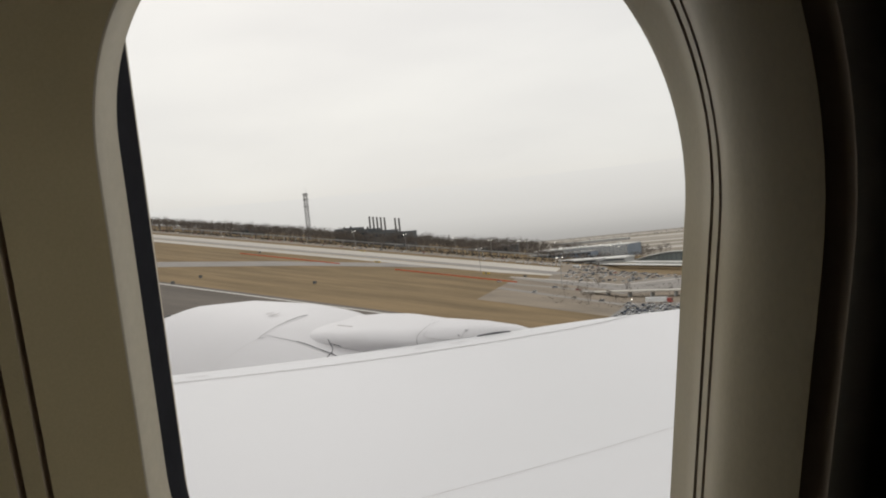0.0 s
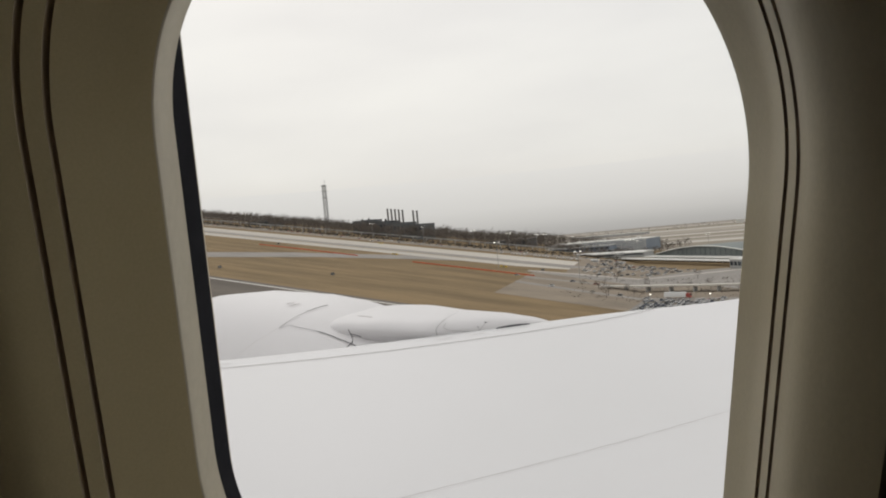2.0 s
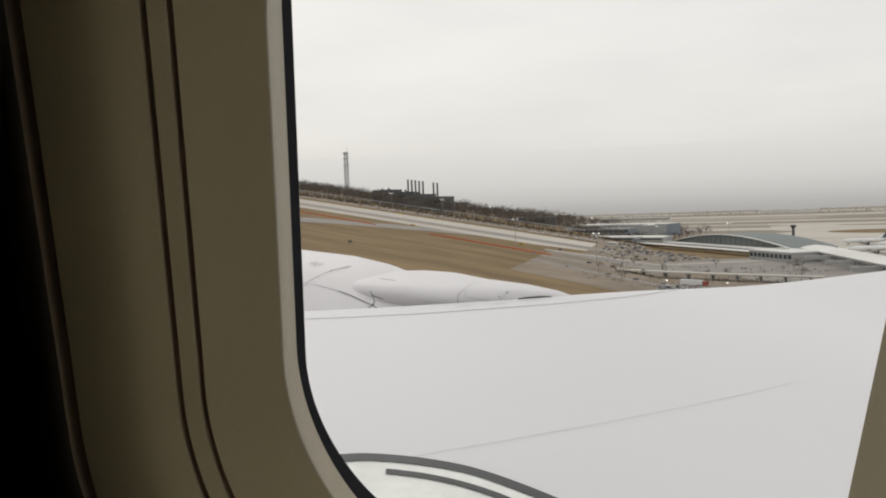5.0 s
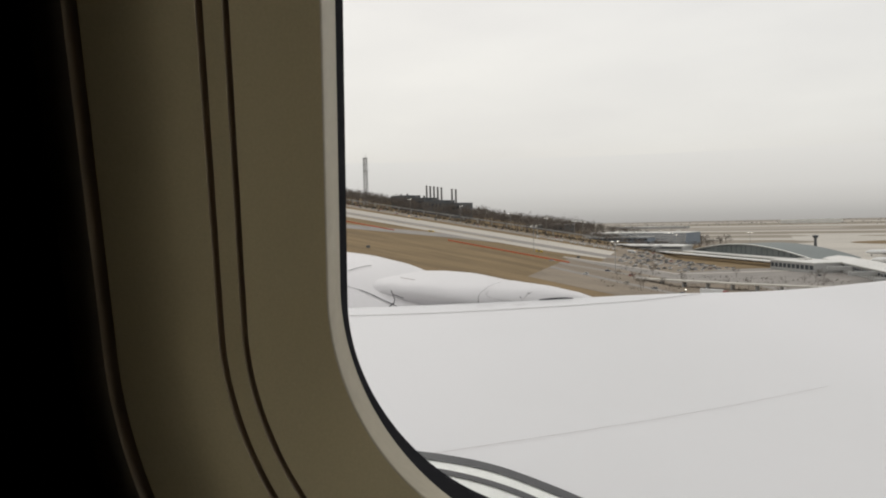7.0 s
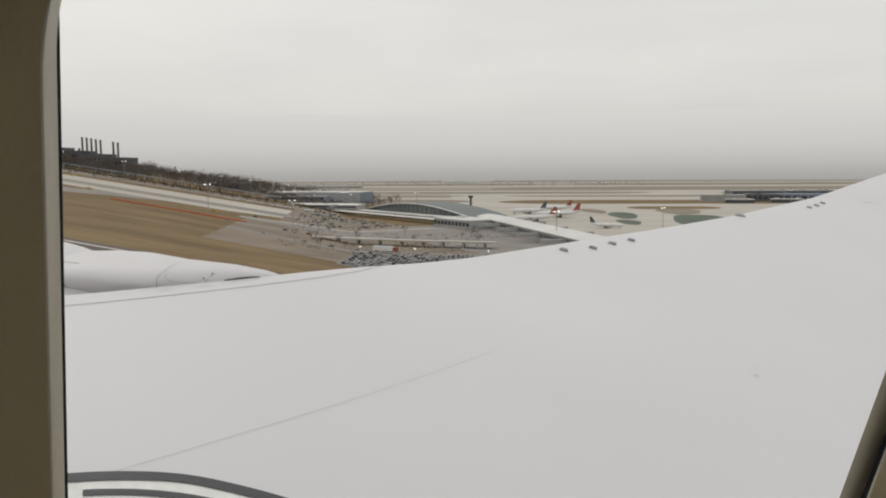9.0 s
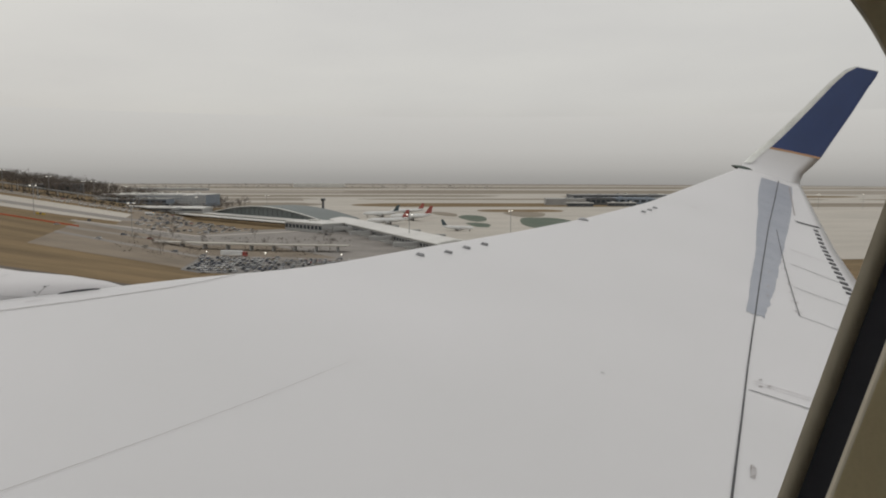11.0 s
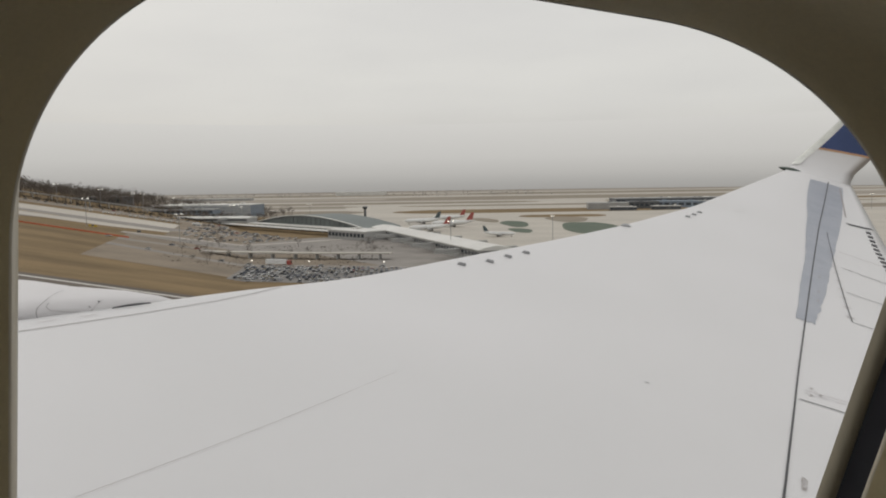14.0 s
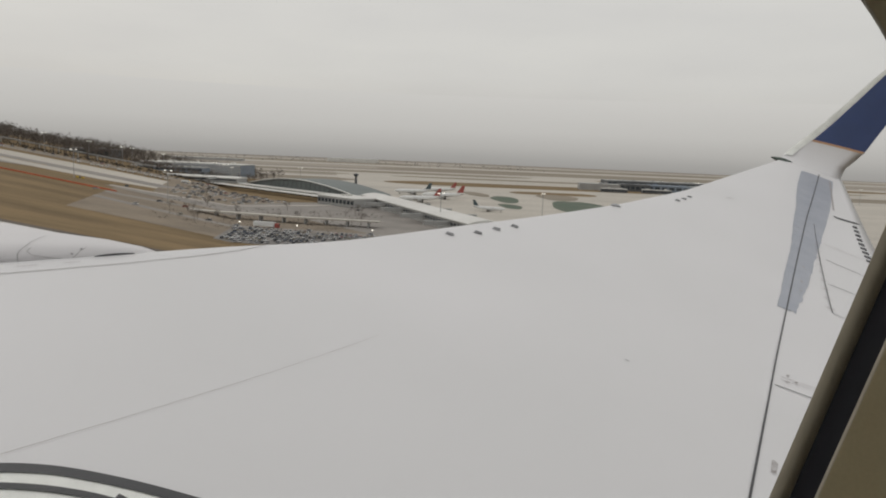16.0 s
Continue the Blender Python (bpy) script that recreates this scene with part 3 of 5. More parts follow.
def win_ring(a, b, r, d, cx=0.0, cz=0.0, n=36):
    """A rounded outline in the window's plane at depth d (outboard positive)."""
    out = []
    for qx, qz, a0 in ((1, 1, 0), (-1, 1, 90), (-1, -1, 180), (1, -1, 270)):
        for i in range(n + 1):
            t = radians(a0 + 90 * i / n)
            u, v = cx + qx * (a - r) + r * math.cos(t), cz + qz * (b - r) + r * math.sin(t)
            out.append(Vector((u, 0, 0)) + EV * v + NV * d)
    return out


def rim(fore, aft, top, low, rx, r_top, r_low, d, ra=None, za=None, n=36):
    """An uneven rounded outline: reach to each side and corner radii, at depth d; ra and za: the upper aft corner's own."""
    out = []
    for qx, ex, qz, ez, a0, rh, rz in ((1, aft, 1, top, 0, ra or rx, za or r_top), (-1, fore, 1, top, 90, rx, r_top), (-1, fore, -1, low, 180, rx, r_low), (1, aft, -1, low, 270, rx, r_low)):
        for i in range(n + 1):
            t = radians(a0 + 90 * i / n)
            out.append(Vector((qx * (ex - rh) + rh * math.cos(t), 0, 0)) + EV * (qz * (ez - rz) + rz * math.sin(t)) + NV * d)
    return out


window = thing("window_1", "rounded airliner cabin window with beige surround", "window", AC, "structure")


def wring(name, rows_, material, label="", smooth=True):
    part(name, loft(name, [rim(*q) if len(q) >= 8 else win_ring(*q) for q in rows_], material, caps=False, smooth=smooth), window, label)


S_EDGE = (0.1298, 0.1282, 0.1725, 0.1740, 0.084, 0.091, 0.091, 0.0, 0.090, 0.091)
L_EDGE = (0.1398, 0.1397, 0.1770, 0.1835, 0.098, 0.0895, 0.097, 0.020, 0.094, 0.088)
L_IN = (0.1296, 0.1280, 0.1722, 0.1737, 0.084, 0.091, 0.091, 0.0012, 0.090, 0.091)
G_MID = (0.1455, 0.1425, 0.195, 0.1868, 0.094, 0.086, 0.088, 0.0245)
G_OUT = (0.1570, 0.1460, 0.215, 0.1900, 0.092, 0.085, 0.085, 0.0430)
F_IN = (0.1580, 0.1445, 0.217, 0.1940, 0.092, 0.085, 0.085, 0.0434)
F_OUT = (0.1600, 0.1410, 0.219, 0.1970, 0.092, 0.085, 0.085, 0.0460)
F_END = (0.1630, 0.1430, 0.222, 0.1990, 0.092, 0.085, 0.085, 0.0470)
wring("window_lip", [S_EDGE, L_IN, L_IN, L_EDGE], LIP, "pale plastic lip of the window")
wring("gasket", [L_EDGE, G_MID, G_OUT], RUBBER, "black rubber gasket")
wring("outer_frame", [G_OUT, F_IN, F_OUT, F_END], LIP, "tan outer edge of the window frame")
wring("surround", [S_EDGE, (0.1322, 0.1308, 0.1750, 0.1765, 0.087, 0.092, 0.092, -0.006, 0.092, 0.093), (0.136, 0.136, 0.181, 0.1805, 0.092, 0.094, 0.094, -0.017), (0.139, 0.139, 0.184, 0.184, 0.095, 0.095, 0.095, -0.026), (0.1425, 0.1885, 0.099, -0.0385)], BEIGE, "beige plastic window surround")
wring("groove", [(0.1425, 0.1885, 0.099, -0.0385), (0.1440, 0.1900, 0.1005, -0.0388), (0.1448, 0.1908, 0.1012, -0.0396), (0.1437, 0.1897, 0.1002, -0.0412)], GROOVE)
wring("trim_strip", [(0.1437, 0.1897, 0.1002, -0.0412), (0.1462, 0.1922, 0.1027, -0.0485)], BEIGE, "narrow beige trim strip")
wring("groove", [(0.1462, 0.1922, 0.1027, -0.0485), (0.1480, 0.1940, 0.1045, -0.0489), (0.1486, 0.1946, 0.1051, -0.0498), (0.1473, 0.1933, 0.1038, -0.0514)], GROOVE)
wring("reveal", [(0.1473, 0.1933, 0.1038, -0.0514), (0.1495, 0.196, 0.107, -0.0575), (0.1515, 0.198, 0.109, -0.0645), (0.1550, 0.2015, 0.112, -0.0715), (0.1605, 0.207, 0.116, -0.0795), (0.168, 0.2145, 0.121, -0.088)], BEIGE, "curved beige reveal of the window")
wring("groove", [(0.168, 0.2145, 0.121, -0.088), (0.1705, 0.217, 0.123, -0.0893), (0.1716, 0.2181, 0.1237, -0.0905), (0.172, 0.2185, 0.124, -0.092)], GROOVE)
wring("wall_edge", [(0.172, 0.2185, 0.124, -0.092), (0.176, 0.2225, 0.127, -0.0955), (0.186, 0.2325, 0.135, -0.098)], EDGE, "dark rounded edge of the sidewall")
g_ring = rim(0.156, 0.1465, 0.213, 0.1895, 0.092, 0.085, 0.085, 0.0395)
GLASS = bpy.data.materials.new("clear_acrylic")
GLASS.use_nodes = True
gb = GLASS.node_tree.nodes["Principled BSDF"]
gb.inputs["Base Color"].default_value = (0.99, 0.99, 0.985, 1)
gb.inputs["Transmission Weight"].default_value = 1.0
gb.inputs["Roughness"].default_value = 0.0
gb.inputs["IOR"].default_value = 1.06
g_back = rim(0.156, 0.1465, 0.213, 0.1895, 0.092, 0.085, 0.085, 0.0415)
pane = part("pane", loft("pane", [g_ring, g_back], GLASS, smooth=False), window, "clear acrylic pane")
pane.visible_shadow = False


def plate(name, ring, d, x0, x1, v0, v1, material, parent):
    """A flat wall panel with the window's opening in it."""
    n = len(ring)
    outer = []
    for p in ring:
        q = p - NV * p.dot(NV)
        u, v = q.x, q.dot(EV)
        k = min((x1 if u > 0 else -x0) / max(abs(u), 1e-6), (v1 if v > 0 else -v0) / max(abs(v), 1e-6))
        outer.append(Vector((u * k, 0, 0)) + EV * (v * k) + NV * d)
    corners = [Vector((x, 0, 0)) + EV * v + NV * d for x, v in ((x1, v1), (x0, v1), (x0, v0), (x1, v0))]
    verts = list(ring) + outer + corners
    faces = [(i, (i + 1) % n, n + (i + 1) % n, n + i) for i in range(n)]
    for k, cpt in enumerate(corners):
        best = None
        for i in range(n):
            j = (i + 1) % n
            a, b = outer[i], outer[j]
            if abs(a.x - b.x) > 1e-5 and abs(a.dot(EV) - b.dot(EV)) > 1e-5:
                m_ = (a + b) / 2
                dist = (m_ - cpt).length
                if best is None or dist < best[0]:
                    best = (dist, i, j)
        if best:
            faces.append((n + best[1], n + best[2], 2 * n + k))
    return part(name, mesh(name, verts, faces, material), parent)


def square_plate(name, ring, d, x0, x1, v0, v1, material, label, category):
    root = thing(name, label, category, AC, "structure")
    plate("panel", ring, d, x0, x1, v0, v1, material, root)
    return root


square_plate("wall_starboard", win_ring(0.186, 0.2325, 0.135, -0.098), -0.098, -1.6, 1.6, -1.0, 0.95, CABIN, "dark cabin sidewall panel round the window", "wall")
square_plate("wall_outer_skin", rim(*F_END), 0.047, -1.6, 1.6, -1.0, 0.95, SKIN, "white outer skin of the fuselage", "wall")
# fuselage tube round the cabin
fus = thing("fuselage", "white rounded airliner fuselage", "fuselage", AC)


def fus_section(x):
    pts = [Vector((x, 0, 0)) + EV * v + NV * 0.047 for v in (0.95,)]
    for k in range(1, 15):
        a = radians(62 + (180 - 62 + 40) * k / 15)
        pts.append(Vector((x, -1.75 + 1.86 * math.cos(a), 0.0 + 1.86 * math.sin(a) * 1.0 - 0.3)))
    pts += [Vector((x, -3.5, -1.4)), Vector((x, -2.6, -2.5)), Vector((x, -0.9, -2.5)), Vector((x, -0.1, -1.8))]
    pts.append(Vector((x, 0, 0)) - EV * 1.0 + NV * 0.047)
    return pts


part("body", loft("body", [fus_section(x) for x in (-13, -8, -1.6, 1.6, 8, 13)], SKIN, closed=False, caps=False), fus)
for x0, x1 in ((-13, -1.6), (1.6, 13)):
    a_, b_ = EV * 0.95 + NV * 0.047, EV * -1.0 + NV * 0.047
    part("side_panel", mesh("side_panel", [Vector((x0, 0, 0)) + a_, Vector((x1, 0, 0)) + a_, Vector((x1, 0, 0)) + b_, Vector((x0, 0, 0)) + b_], [(0, 1, 2, 3)], SKIN), fus)


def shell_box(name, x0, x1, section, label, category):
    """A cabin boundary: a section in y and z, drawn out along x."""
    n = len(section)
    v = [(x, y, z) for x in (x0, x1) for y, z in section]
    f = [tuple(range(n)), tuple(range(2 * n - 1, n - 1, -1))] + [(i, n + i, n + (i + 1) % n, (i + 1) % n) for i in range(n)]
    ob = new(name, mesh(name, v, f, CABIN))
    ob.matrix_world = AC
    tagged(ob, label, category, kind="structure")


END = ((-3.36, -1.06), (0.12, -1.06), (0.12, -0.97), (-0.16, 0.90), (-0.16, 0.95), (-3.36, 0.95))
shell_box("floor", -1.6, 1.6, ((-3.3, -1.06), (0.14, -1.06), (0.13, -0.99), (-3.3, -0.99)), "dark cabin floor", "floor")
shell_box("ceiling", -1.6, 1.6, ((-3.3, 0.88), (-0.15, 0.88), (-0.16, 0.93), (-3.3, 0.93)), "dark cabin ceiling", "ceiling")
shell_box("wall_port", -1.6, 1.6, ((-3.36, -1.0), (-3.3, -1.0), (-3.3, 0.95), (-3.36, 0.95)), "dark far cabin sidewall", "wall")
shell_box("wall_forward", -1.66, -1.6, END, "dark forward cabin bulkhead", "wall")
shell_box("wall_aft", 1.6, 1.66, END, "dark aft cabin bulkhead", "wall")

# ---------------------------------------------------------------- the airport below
# grass of the far land, distance haze mixed into its base colour
GRASS_HAZED = mat("hazed_field", (0.37, 0.335, 0.285), 0.95, second=(0.28, 0.25, 0.215), scale=0.004, detail=9, fine=0.05, stretch=(0.35, 2.2, 1), spec=0.1)
STRIP_DK = mat("infield_strip", (0.285, 0.25, 0.2), 0.95, second=(0.235, 0.205, 0.165), scale=0.01, detail=8, fine=0.1, stretch=(0.3, 2, 1), spec=0.1)
TWIGS = mat("bare_twigs", (0.165, 0.142, 0.124), 0.9, second=(0.12, 0.103, 0.09), scale=0.2, fine=2, island=0.3, spec=0.1)
HEDGE = mat("winter_scrub", (0.105, 0.092, 0.078), 0.95, second=(0.075, 0.066, 0.056), scale=0.2, fine=2, island=0.3, spec=0.1)


def mixed_paint():
    """Car paint that differs from car to car."""
    m = bpy.data.materials.new("car_paints")
    m.use_nodes = True
    n, l = m.node_tree.nodes, m.node_tree.links
    geo, rp = n.new("ShaderNodeNewGeometry"), n.new("ShaderNodeValToRGB")
    rp.color_ramp.interpolation = "CONSTANT"
    e = rp.color_ramp.elements
    e[0].position, e[0].color = 0.0, (0.72, 0.72, 0.71, 1)
    e[1].position, e[1].color = 0.97, (0.30, 0.05, 0.04, 1)
    for p_, c_ in ((0.26, (0.42, 0.42, 0.43)), (0.40, (0.20, 0.20, 0.21)), (0.55, (0.035, 0.035, 0.04)), (0.76, (0.06, 0.075, 0.12)), (0.85, (0.36, 0.32, 0.25))):
        e.new(p_).color = (*c_, 1)
    l.new(geo.outputs["Random Per Island"], rp.inputs["Fac"])
    l.new(rp.outputs["Color"], n["Principled BSDF"].inputs["Base Color"])
    n["Principled BSDF"].inputs["Roughness"].default_value = 0.35
    return m


CAR_MIX = mixed_paint()
CAR_GLASS = mat("car_glass", (0.03, 0.035, 0.04), 0.15)
TYRE = mat("tyre_rubber", (0.03, 0.03, 0.03), 0.8)
WHITE = mat("white_paint", (0.74, 0.74, 0.73), 0.4, scale=0.2)
ROOF_W = mat("white_roof", (0.66, 0.65, 0.62), 0.6, second=(0.58, 0.57, 0.54), scale=0.03, fine=0.6)
ROOF_G = mat("dome_roof", (0.15, 0.17, 0.165), 0.6, second=(0.12, 0.14, 0.135), scale=0.03, fine=0.8)
STEEL_D = mat("dark_cladding", (0.11, 0.115, 0.12), 0.6, second=(0.085, 0.09, 0.095), scale=0.05, fine=0.8)
CLAD_B = mat("bluegrey_cladding", (0.20, 0.24, 0.29), 0.55, second=(0.16, 0.20, 0.25), scale=0.05, fine=0.8)
CLAD_G = mat("grey_cladding", (0.36, 0.36, 0.35), 0.6, second=(0.30, 0.30, 0.29), scale=0.04, fine=0.6)
GLAZE = mat("dark_glazing", (0.05, 0.06, 0.07), 0.2, scale=0.2)
STACK = mat("stack_steel", (0.15, 0.145, 0.14), 0.6, scale=0.2)
LATTICE = mat("galvanised_lattice", (0.30, 0.30, 0.30), 0.5, scale=0.5)
ORANGE = mat("orange_netting", (0.55, 0.12, 0.05), 0.8, scale=0.2)
YELLOW = mat("yellow_plastic", (0.55, 0.38, 0.04), 0.6, scale=0.5)
RED = mat("red_paint", (0.33, 0.075, 0.06), 0.5, scale=0.3)
BLUE_P = mat("blue_paint", (0.05, 0.14, 0.32), 0.5, scale=0.3)
TAIL_D = mat("dark_tail", (0.06, 0.09, 0.10), 0.4, scale=0.3)


def glow(name, color, strength):
    m = bpy.data.materials.new(name)
    m.use_nodes = True
    b = m.node_tree.nodes["Principled BSDF"]
    b.inputs["Base Color"].default_value = (*[0.2 * c for c in color], 1)
    b.inputs["Emission Color"].default_value = (*color, 1)
    b.inputs["Emission Strength"].default_value = strength
    return m


LAMP_ON = glow("lamp_lit", (1.0, 0.96, 0.85), 2.5)
AMBER_ON = glow("amber_lit", (1.0, 0.55, 0.05), 3.0)


# the land: flat under the apron, with a broad hillside ahead that carries the taxiway, the road and the woods
SLOPES = ((-0.1474, -0.0479, 0.0), (0.0, 0.3, -18.0), (0.0, 0.0, 170.0), (0.0, -0.3, 500.0), (0.2, 0.0, 560.0))
FLAT = (0.0, 0.0, 0.0)


def land(x, y):
    """Height of the ground."""
    return max(0.0, min(a * x + b * y + c for a, b, c in SLOPES))


def on(x, y, up=0.0, rz=0.0):
    """A pose on the ground."""
    return pose(x, y, land(x, y) + up, 0, 0, rz)


def drape(pts, z, material, name, keep_below=None):
    """A flat outline laid over the land, cut along the land's creases."""
    bm = bmesh.new()
    bm.faces.new([bm.verts.new((x, y, 0)) for x, y in pts])
    bmesh.ops.triangulate(bm, faces=bm.faces[:])
    planes = [(p, q) for i, p in enumerate((*SLOPES, FLAT)) for q in (*SLOPES, FLAT)[i + 1:]]
    for p, q in planes:
        a, b, c = (u - v for u, v in zip(p, q))
        ln = a * a + b * b
        if ln > 1e-9:
            bmesh.ops.bisect_plane(bm, geom=bm.verts[:] + bm.edges[:] + bm.faces[:], dist=1e-4, plane_co=(-a * c / ln, -b * c / ln, 0), plane_no=(a, b, 0))
    if keep_below is not None:
        a, b, c = SLOPES[0]
        ln = a * a + b * b
        bmesh.ops.bisect_plane(bm, geom=bm.verts[:] + bm.edges[:] + bm.faces[:], dist=1e-4, plane_co=(a * keep_below / ln, b * keep_below / ln, 0), plane_no=(a, b, 0), clear_outer=True)
    for v in bm.verts:
        v.co.z = land(v.co.x, v.co.y) + z
    me = bpy.data.meshes.new(name)
    bm.to_mesh(me)
    bm.free()
    me.materials.append(material)
    return me


def sheet(name, pts, z, material, label, category, kind="structure", keep_below=None):
    return tagged(new(name, drape(pts, z, material, name, keep_below)), label, category, kind=kind)


def blob(cx, cy, rx, ry, turn=0.0, n=40, seed=0, rough=0.12):
    """An uneven rounded outline."""
    rnd = random.Random(seed)
    ph = [rnd.uniform(0, 6.28) for _ in range(3)]
    out = []
    for i in range(n):
        a = 2 * math.pi * i / n
        k = 1 + rough * (math.sin(2 * a + ph[0]) * 0.6 + math.sin(3 * a + ph[1]) * 0.4 + math.sin(5 * a + ph[2]) * 0.2)
        x, y = rx * k * math.cos(a), ry * k * math.sin(a)
        out.append((cx + x * math.cos(turn) - y * math.sin(turn), cy + x * math.sin(turn) + y * math.cos(turn)))
    return out


def band(line, width):
    """Outline of a strip of that width along a line."""
    left, right = [], []
    for i, p in enumerate(line):
        a, b = Vector(line[max(i - 1, 0)]), Vector(line[min(i + 1, len(line) - 1)])
        d = (b - a).normalized()
        n = Vector((-d.y, d.x)) * width / 2
        left.append((p[0] + n.x, p[1] + n.y))
        right.append((p[0] - n.x, p[1] - n.y))
    return left + right[::-1]


# ground: one wide sheet
sheet("ground", [(-4800, -4800), (4800, -4800), (4800, 4800), (-4800, 4800)], 0.0, GRASS, "tan dry winter grass of the airfield", "grass")
sheet("field_far", [(-4700, 1250), (-480, 1250), (-120, 1080), (4700, 1250), (4700, 4700), (-4700, 4700)], 0.06, GRASS_HAZED, "fields beyond the airport, their colour paled for haze", "field")
sheet("runway", [(-4700, 20), (4700, 20), (4700, 322), (-4700, 322)], 0.10, ASPHALT, "dark asphalt runway beside dry grass", "runway")
sheet("runway_line", [(-4700, 311), (4700, 311), (4700, 314), (-4700, 314)], 0.16, LINE_W, "white painted runway edge line", "road marking")
sheet("runway_line", [(-330, 214), (-130, 214), (-130, 217.5), (-330, 217.5)], 0.16, LINE_Y, "yellow painted taxi line", "road marking")
sheet("runway_line", [(-500, 226), (-320, 226), (-320, 231), (-500, 231)], 0.16, LINE_W, "broad white painted runway bar", "road marking")
sheet("taxiway", [(-2600, 668), (-330, 648), (-236, 690), (-228, 760), (-280, 798), (-2600, 822)], 0.12, CONCRETE, "pale concrete taxiway strip", "taxiway")
sheet("taxiway_shoulder", [(-2600, 706), (-290, 685), (-280, 728), (-2600, 748)], 0.17, ROADTOP, "grey asphalt middle of the taxiway", "taxiway")
for y0, m_, lab in ((690, LINE_Y, "yellow taxi line along the concrete taxiway"), (780, LINE_W, "white edge line along the concrete taxiway")):
    sheet("taxi_line", [(-2000, y0 + 16), (-400, y0), (-400, y0 + 1.8), (-2000, y0 + 17.8)], 0.22, m_, lab, "road marking")
sheet("connector", band([(-390, 690), (-440, 630), (-498, 530), (-534, 400), (-540, 300)], 52), 0.11, ROADTOP, "grey taxiway connector across the grass", "taxiway")
sheet("perimeter_road", [(-2600, 888), (-295, 844), (-295, 862), (-2600, 908)], 0.12, ROADTOP, "grey perimeter road with cars", "road")
sheet("car_park_strip", [(-1700, 916), (-300, 870), (-300, 886), (-1700, 934)], 0.12, ROADTOP, "narrow strip of parked cars by the hedge", "car park")
sheet("apron", [(-84, 748), (22, 470), (60, 440), (300, 470), (1500, 560), (1700, 2000), (600, 2350), (-350, 1900), (-180, 1080)], 0.14, CONCRETE, "pale concrete airport apron", "apron")
sheet("brown_field", [(-640, 560), (-430, 440), (-60, 395), (-60, 470), (-130, 560), (-300, 600), (-560, 690)], 0.08, EARTH, "bare brown field between the car parks", "field", keep_below=14.0)
sheet("access_road", band([(-260, 502), (-205, 486), (-120, 467), (-40, 455), (30, 440)], 11), 0.16, ROADTOP, "grey access road by the car park", "road", keep_below=14.0)
sheet("access_road", band([(-640, 640), (-420, 575), (-260, 545), (-130, 560), (-70, 610), (-90, 700)], 11), 0.16, ROADTOP, "curving grey terminal road", "road", keep_below=14.0)
sheet("access_road", band([(-300, 610), (-190, 640), (-120, 700), (-100, 740)], 9), 0.2, CONCRETE, "pale ramp up to the terminal", "road")
LOT1 = [(-138, 396), (-66, 380), (-16, 386), (-22, 440), (-64, 450), (-150, 466)]
LOT2 = [(-640, 940), (-560, 705), (-330, 620), (-210, 640), (-170, 700), (-290, 850), (-420, 900)]
sheet("forecourt", [(-300, 600), (-130, 556), (-40, 436), (20, 440), (20, 475), (-92, 745), (-180, 700)], 0.13, ROADTOP, "dark asphalt forecourt beside the concourse", "forecourt")
LOT_TOP = mat("car_park_asphalt", (0.24, 0.228, 0.215), 0.9, second=(0.19, 0.18, 0.17), scale=0.03, detail=8, fine=0.6, spec=0.2)
sheet("car_park", LOT1, 0.15, LOT_TOP, "dark asphalt car park full of cars", "car park", keep_below=10.0)
sheet("car_park", LOT2, 0.15, EARTH, "bare brown car park with scattered cars", "car park", keep_below=10.0)

# infield islands and ponds on the apron and among the taxiways
for i, (cx, cy, ax, ay, bx_, by_, m_, lab) in enumerate((
    (45, 915, 17, -37, 3.5, 60, POND, "dark green pond on the apron"), (45, 788, 11, -20, 2, 36, POND, "dark green pond on the apron"),
    (124, 825, 25, -57, 17, 100, POND, "long green retention pond"), (103, 675, 12, -21, 5, 30, EARTH, "brown bare island on the apron"),
    (100, 565, 16, -17, 6, 32, EARTH, "brown bare island on the apron"), (10, 1010, 20, -40, 3, 40, STRIP_DK, "tan grass island between taxiways"),
    (120, 1010, 26, -40, 12, 60, STRIP_DK, "tan grass island between taxiways"),
)):
    pts = [(cx + ax * u + bx_ * v, cy + ay * u + by_ * v) for u, v in blob(0, 0, 1, 1, seed=i, rough=0.16)]
    sheet("pond" if m_ is POND else "grass_island", pts, 0.27, m_, lab, "pond" if m_ is POND else "grass island")

# long taxiways and grass strips towards the horizon
rs = random.Random(5)


def island(x0, x1, y0, y1, slope):
    """A long strip of grass with rounded ends."""
    r = min((x1 - x0) * 0.2, (y1 - y0) * 1.6)
    ym, hy_ = (y0 + y1) / 2, (y1 - y0) / 2
    out = []
    for cx, a0 in ((x1 - r, -90), (x0 + r, 90)):
        for i in range(9):
            a = radians(a0 + 180 * i / 8)
            x = cx + r * math.cos(a)
            out.append((x, ym + hy_ * math.sin(a) + slope * x))
    return out


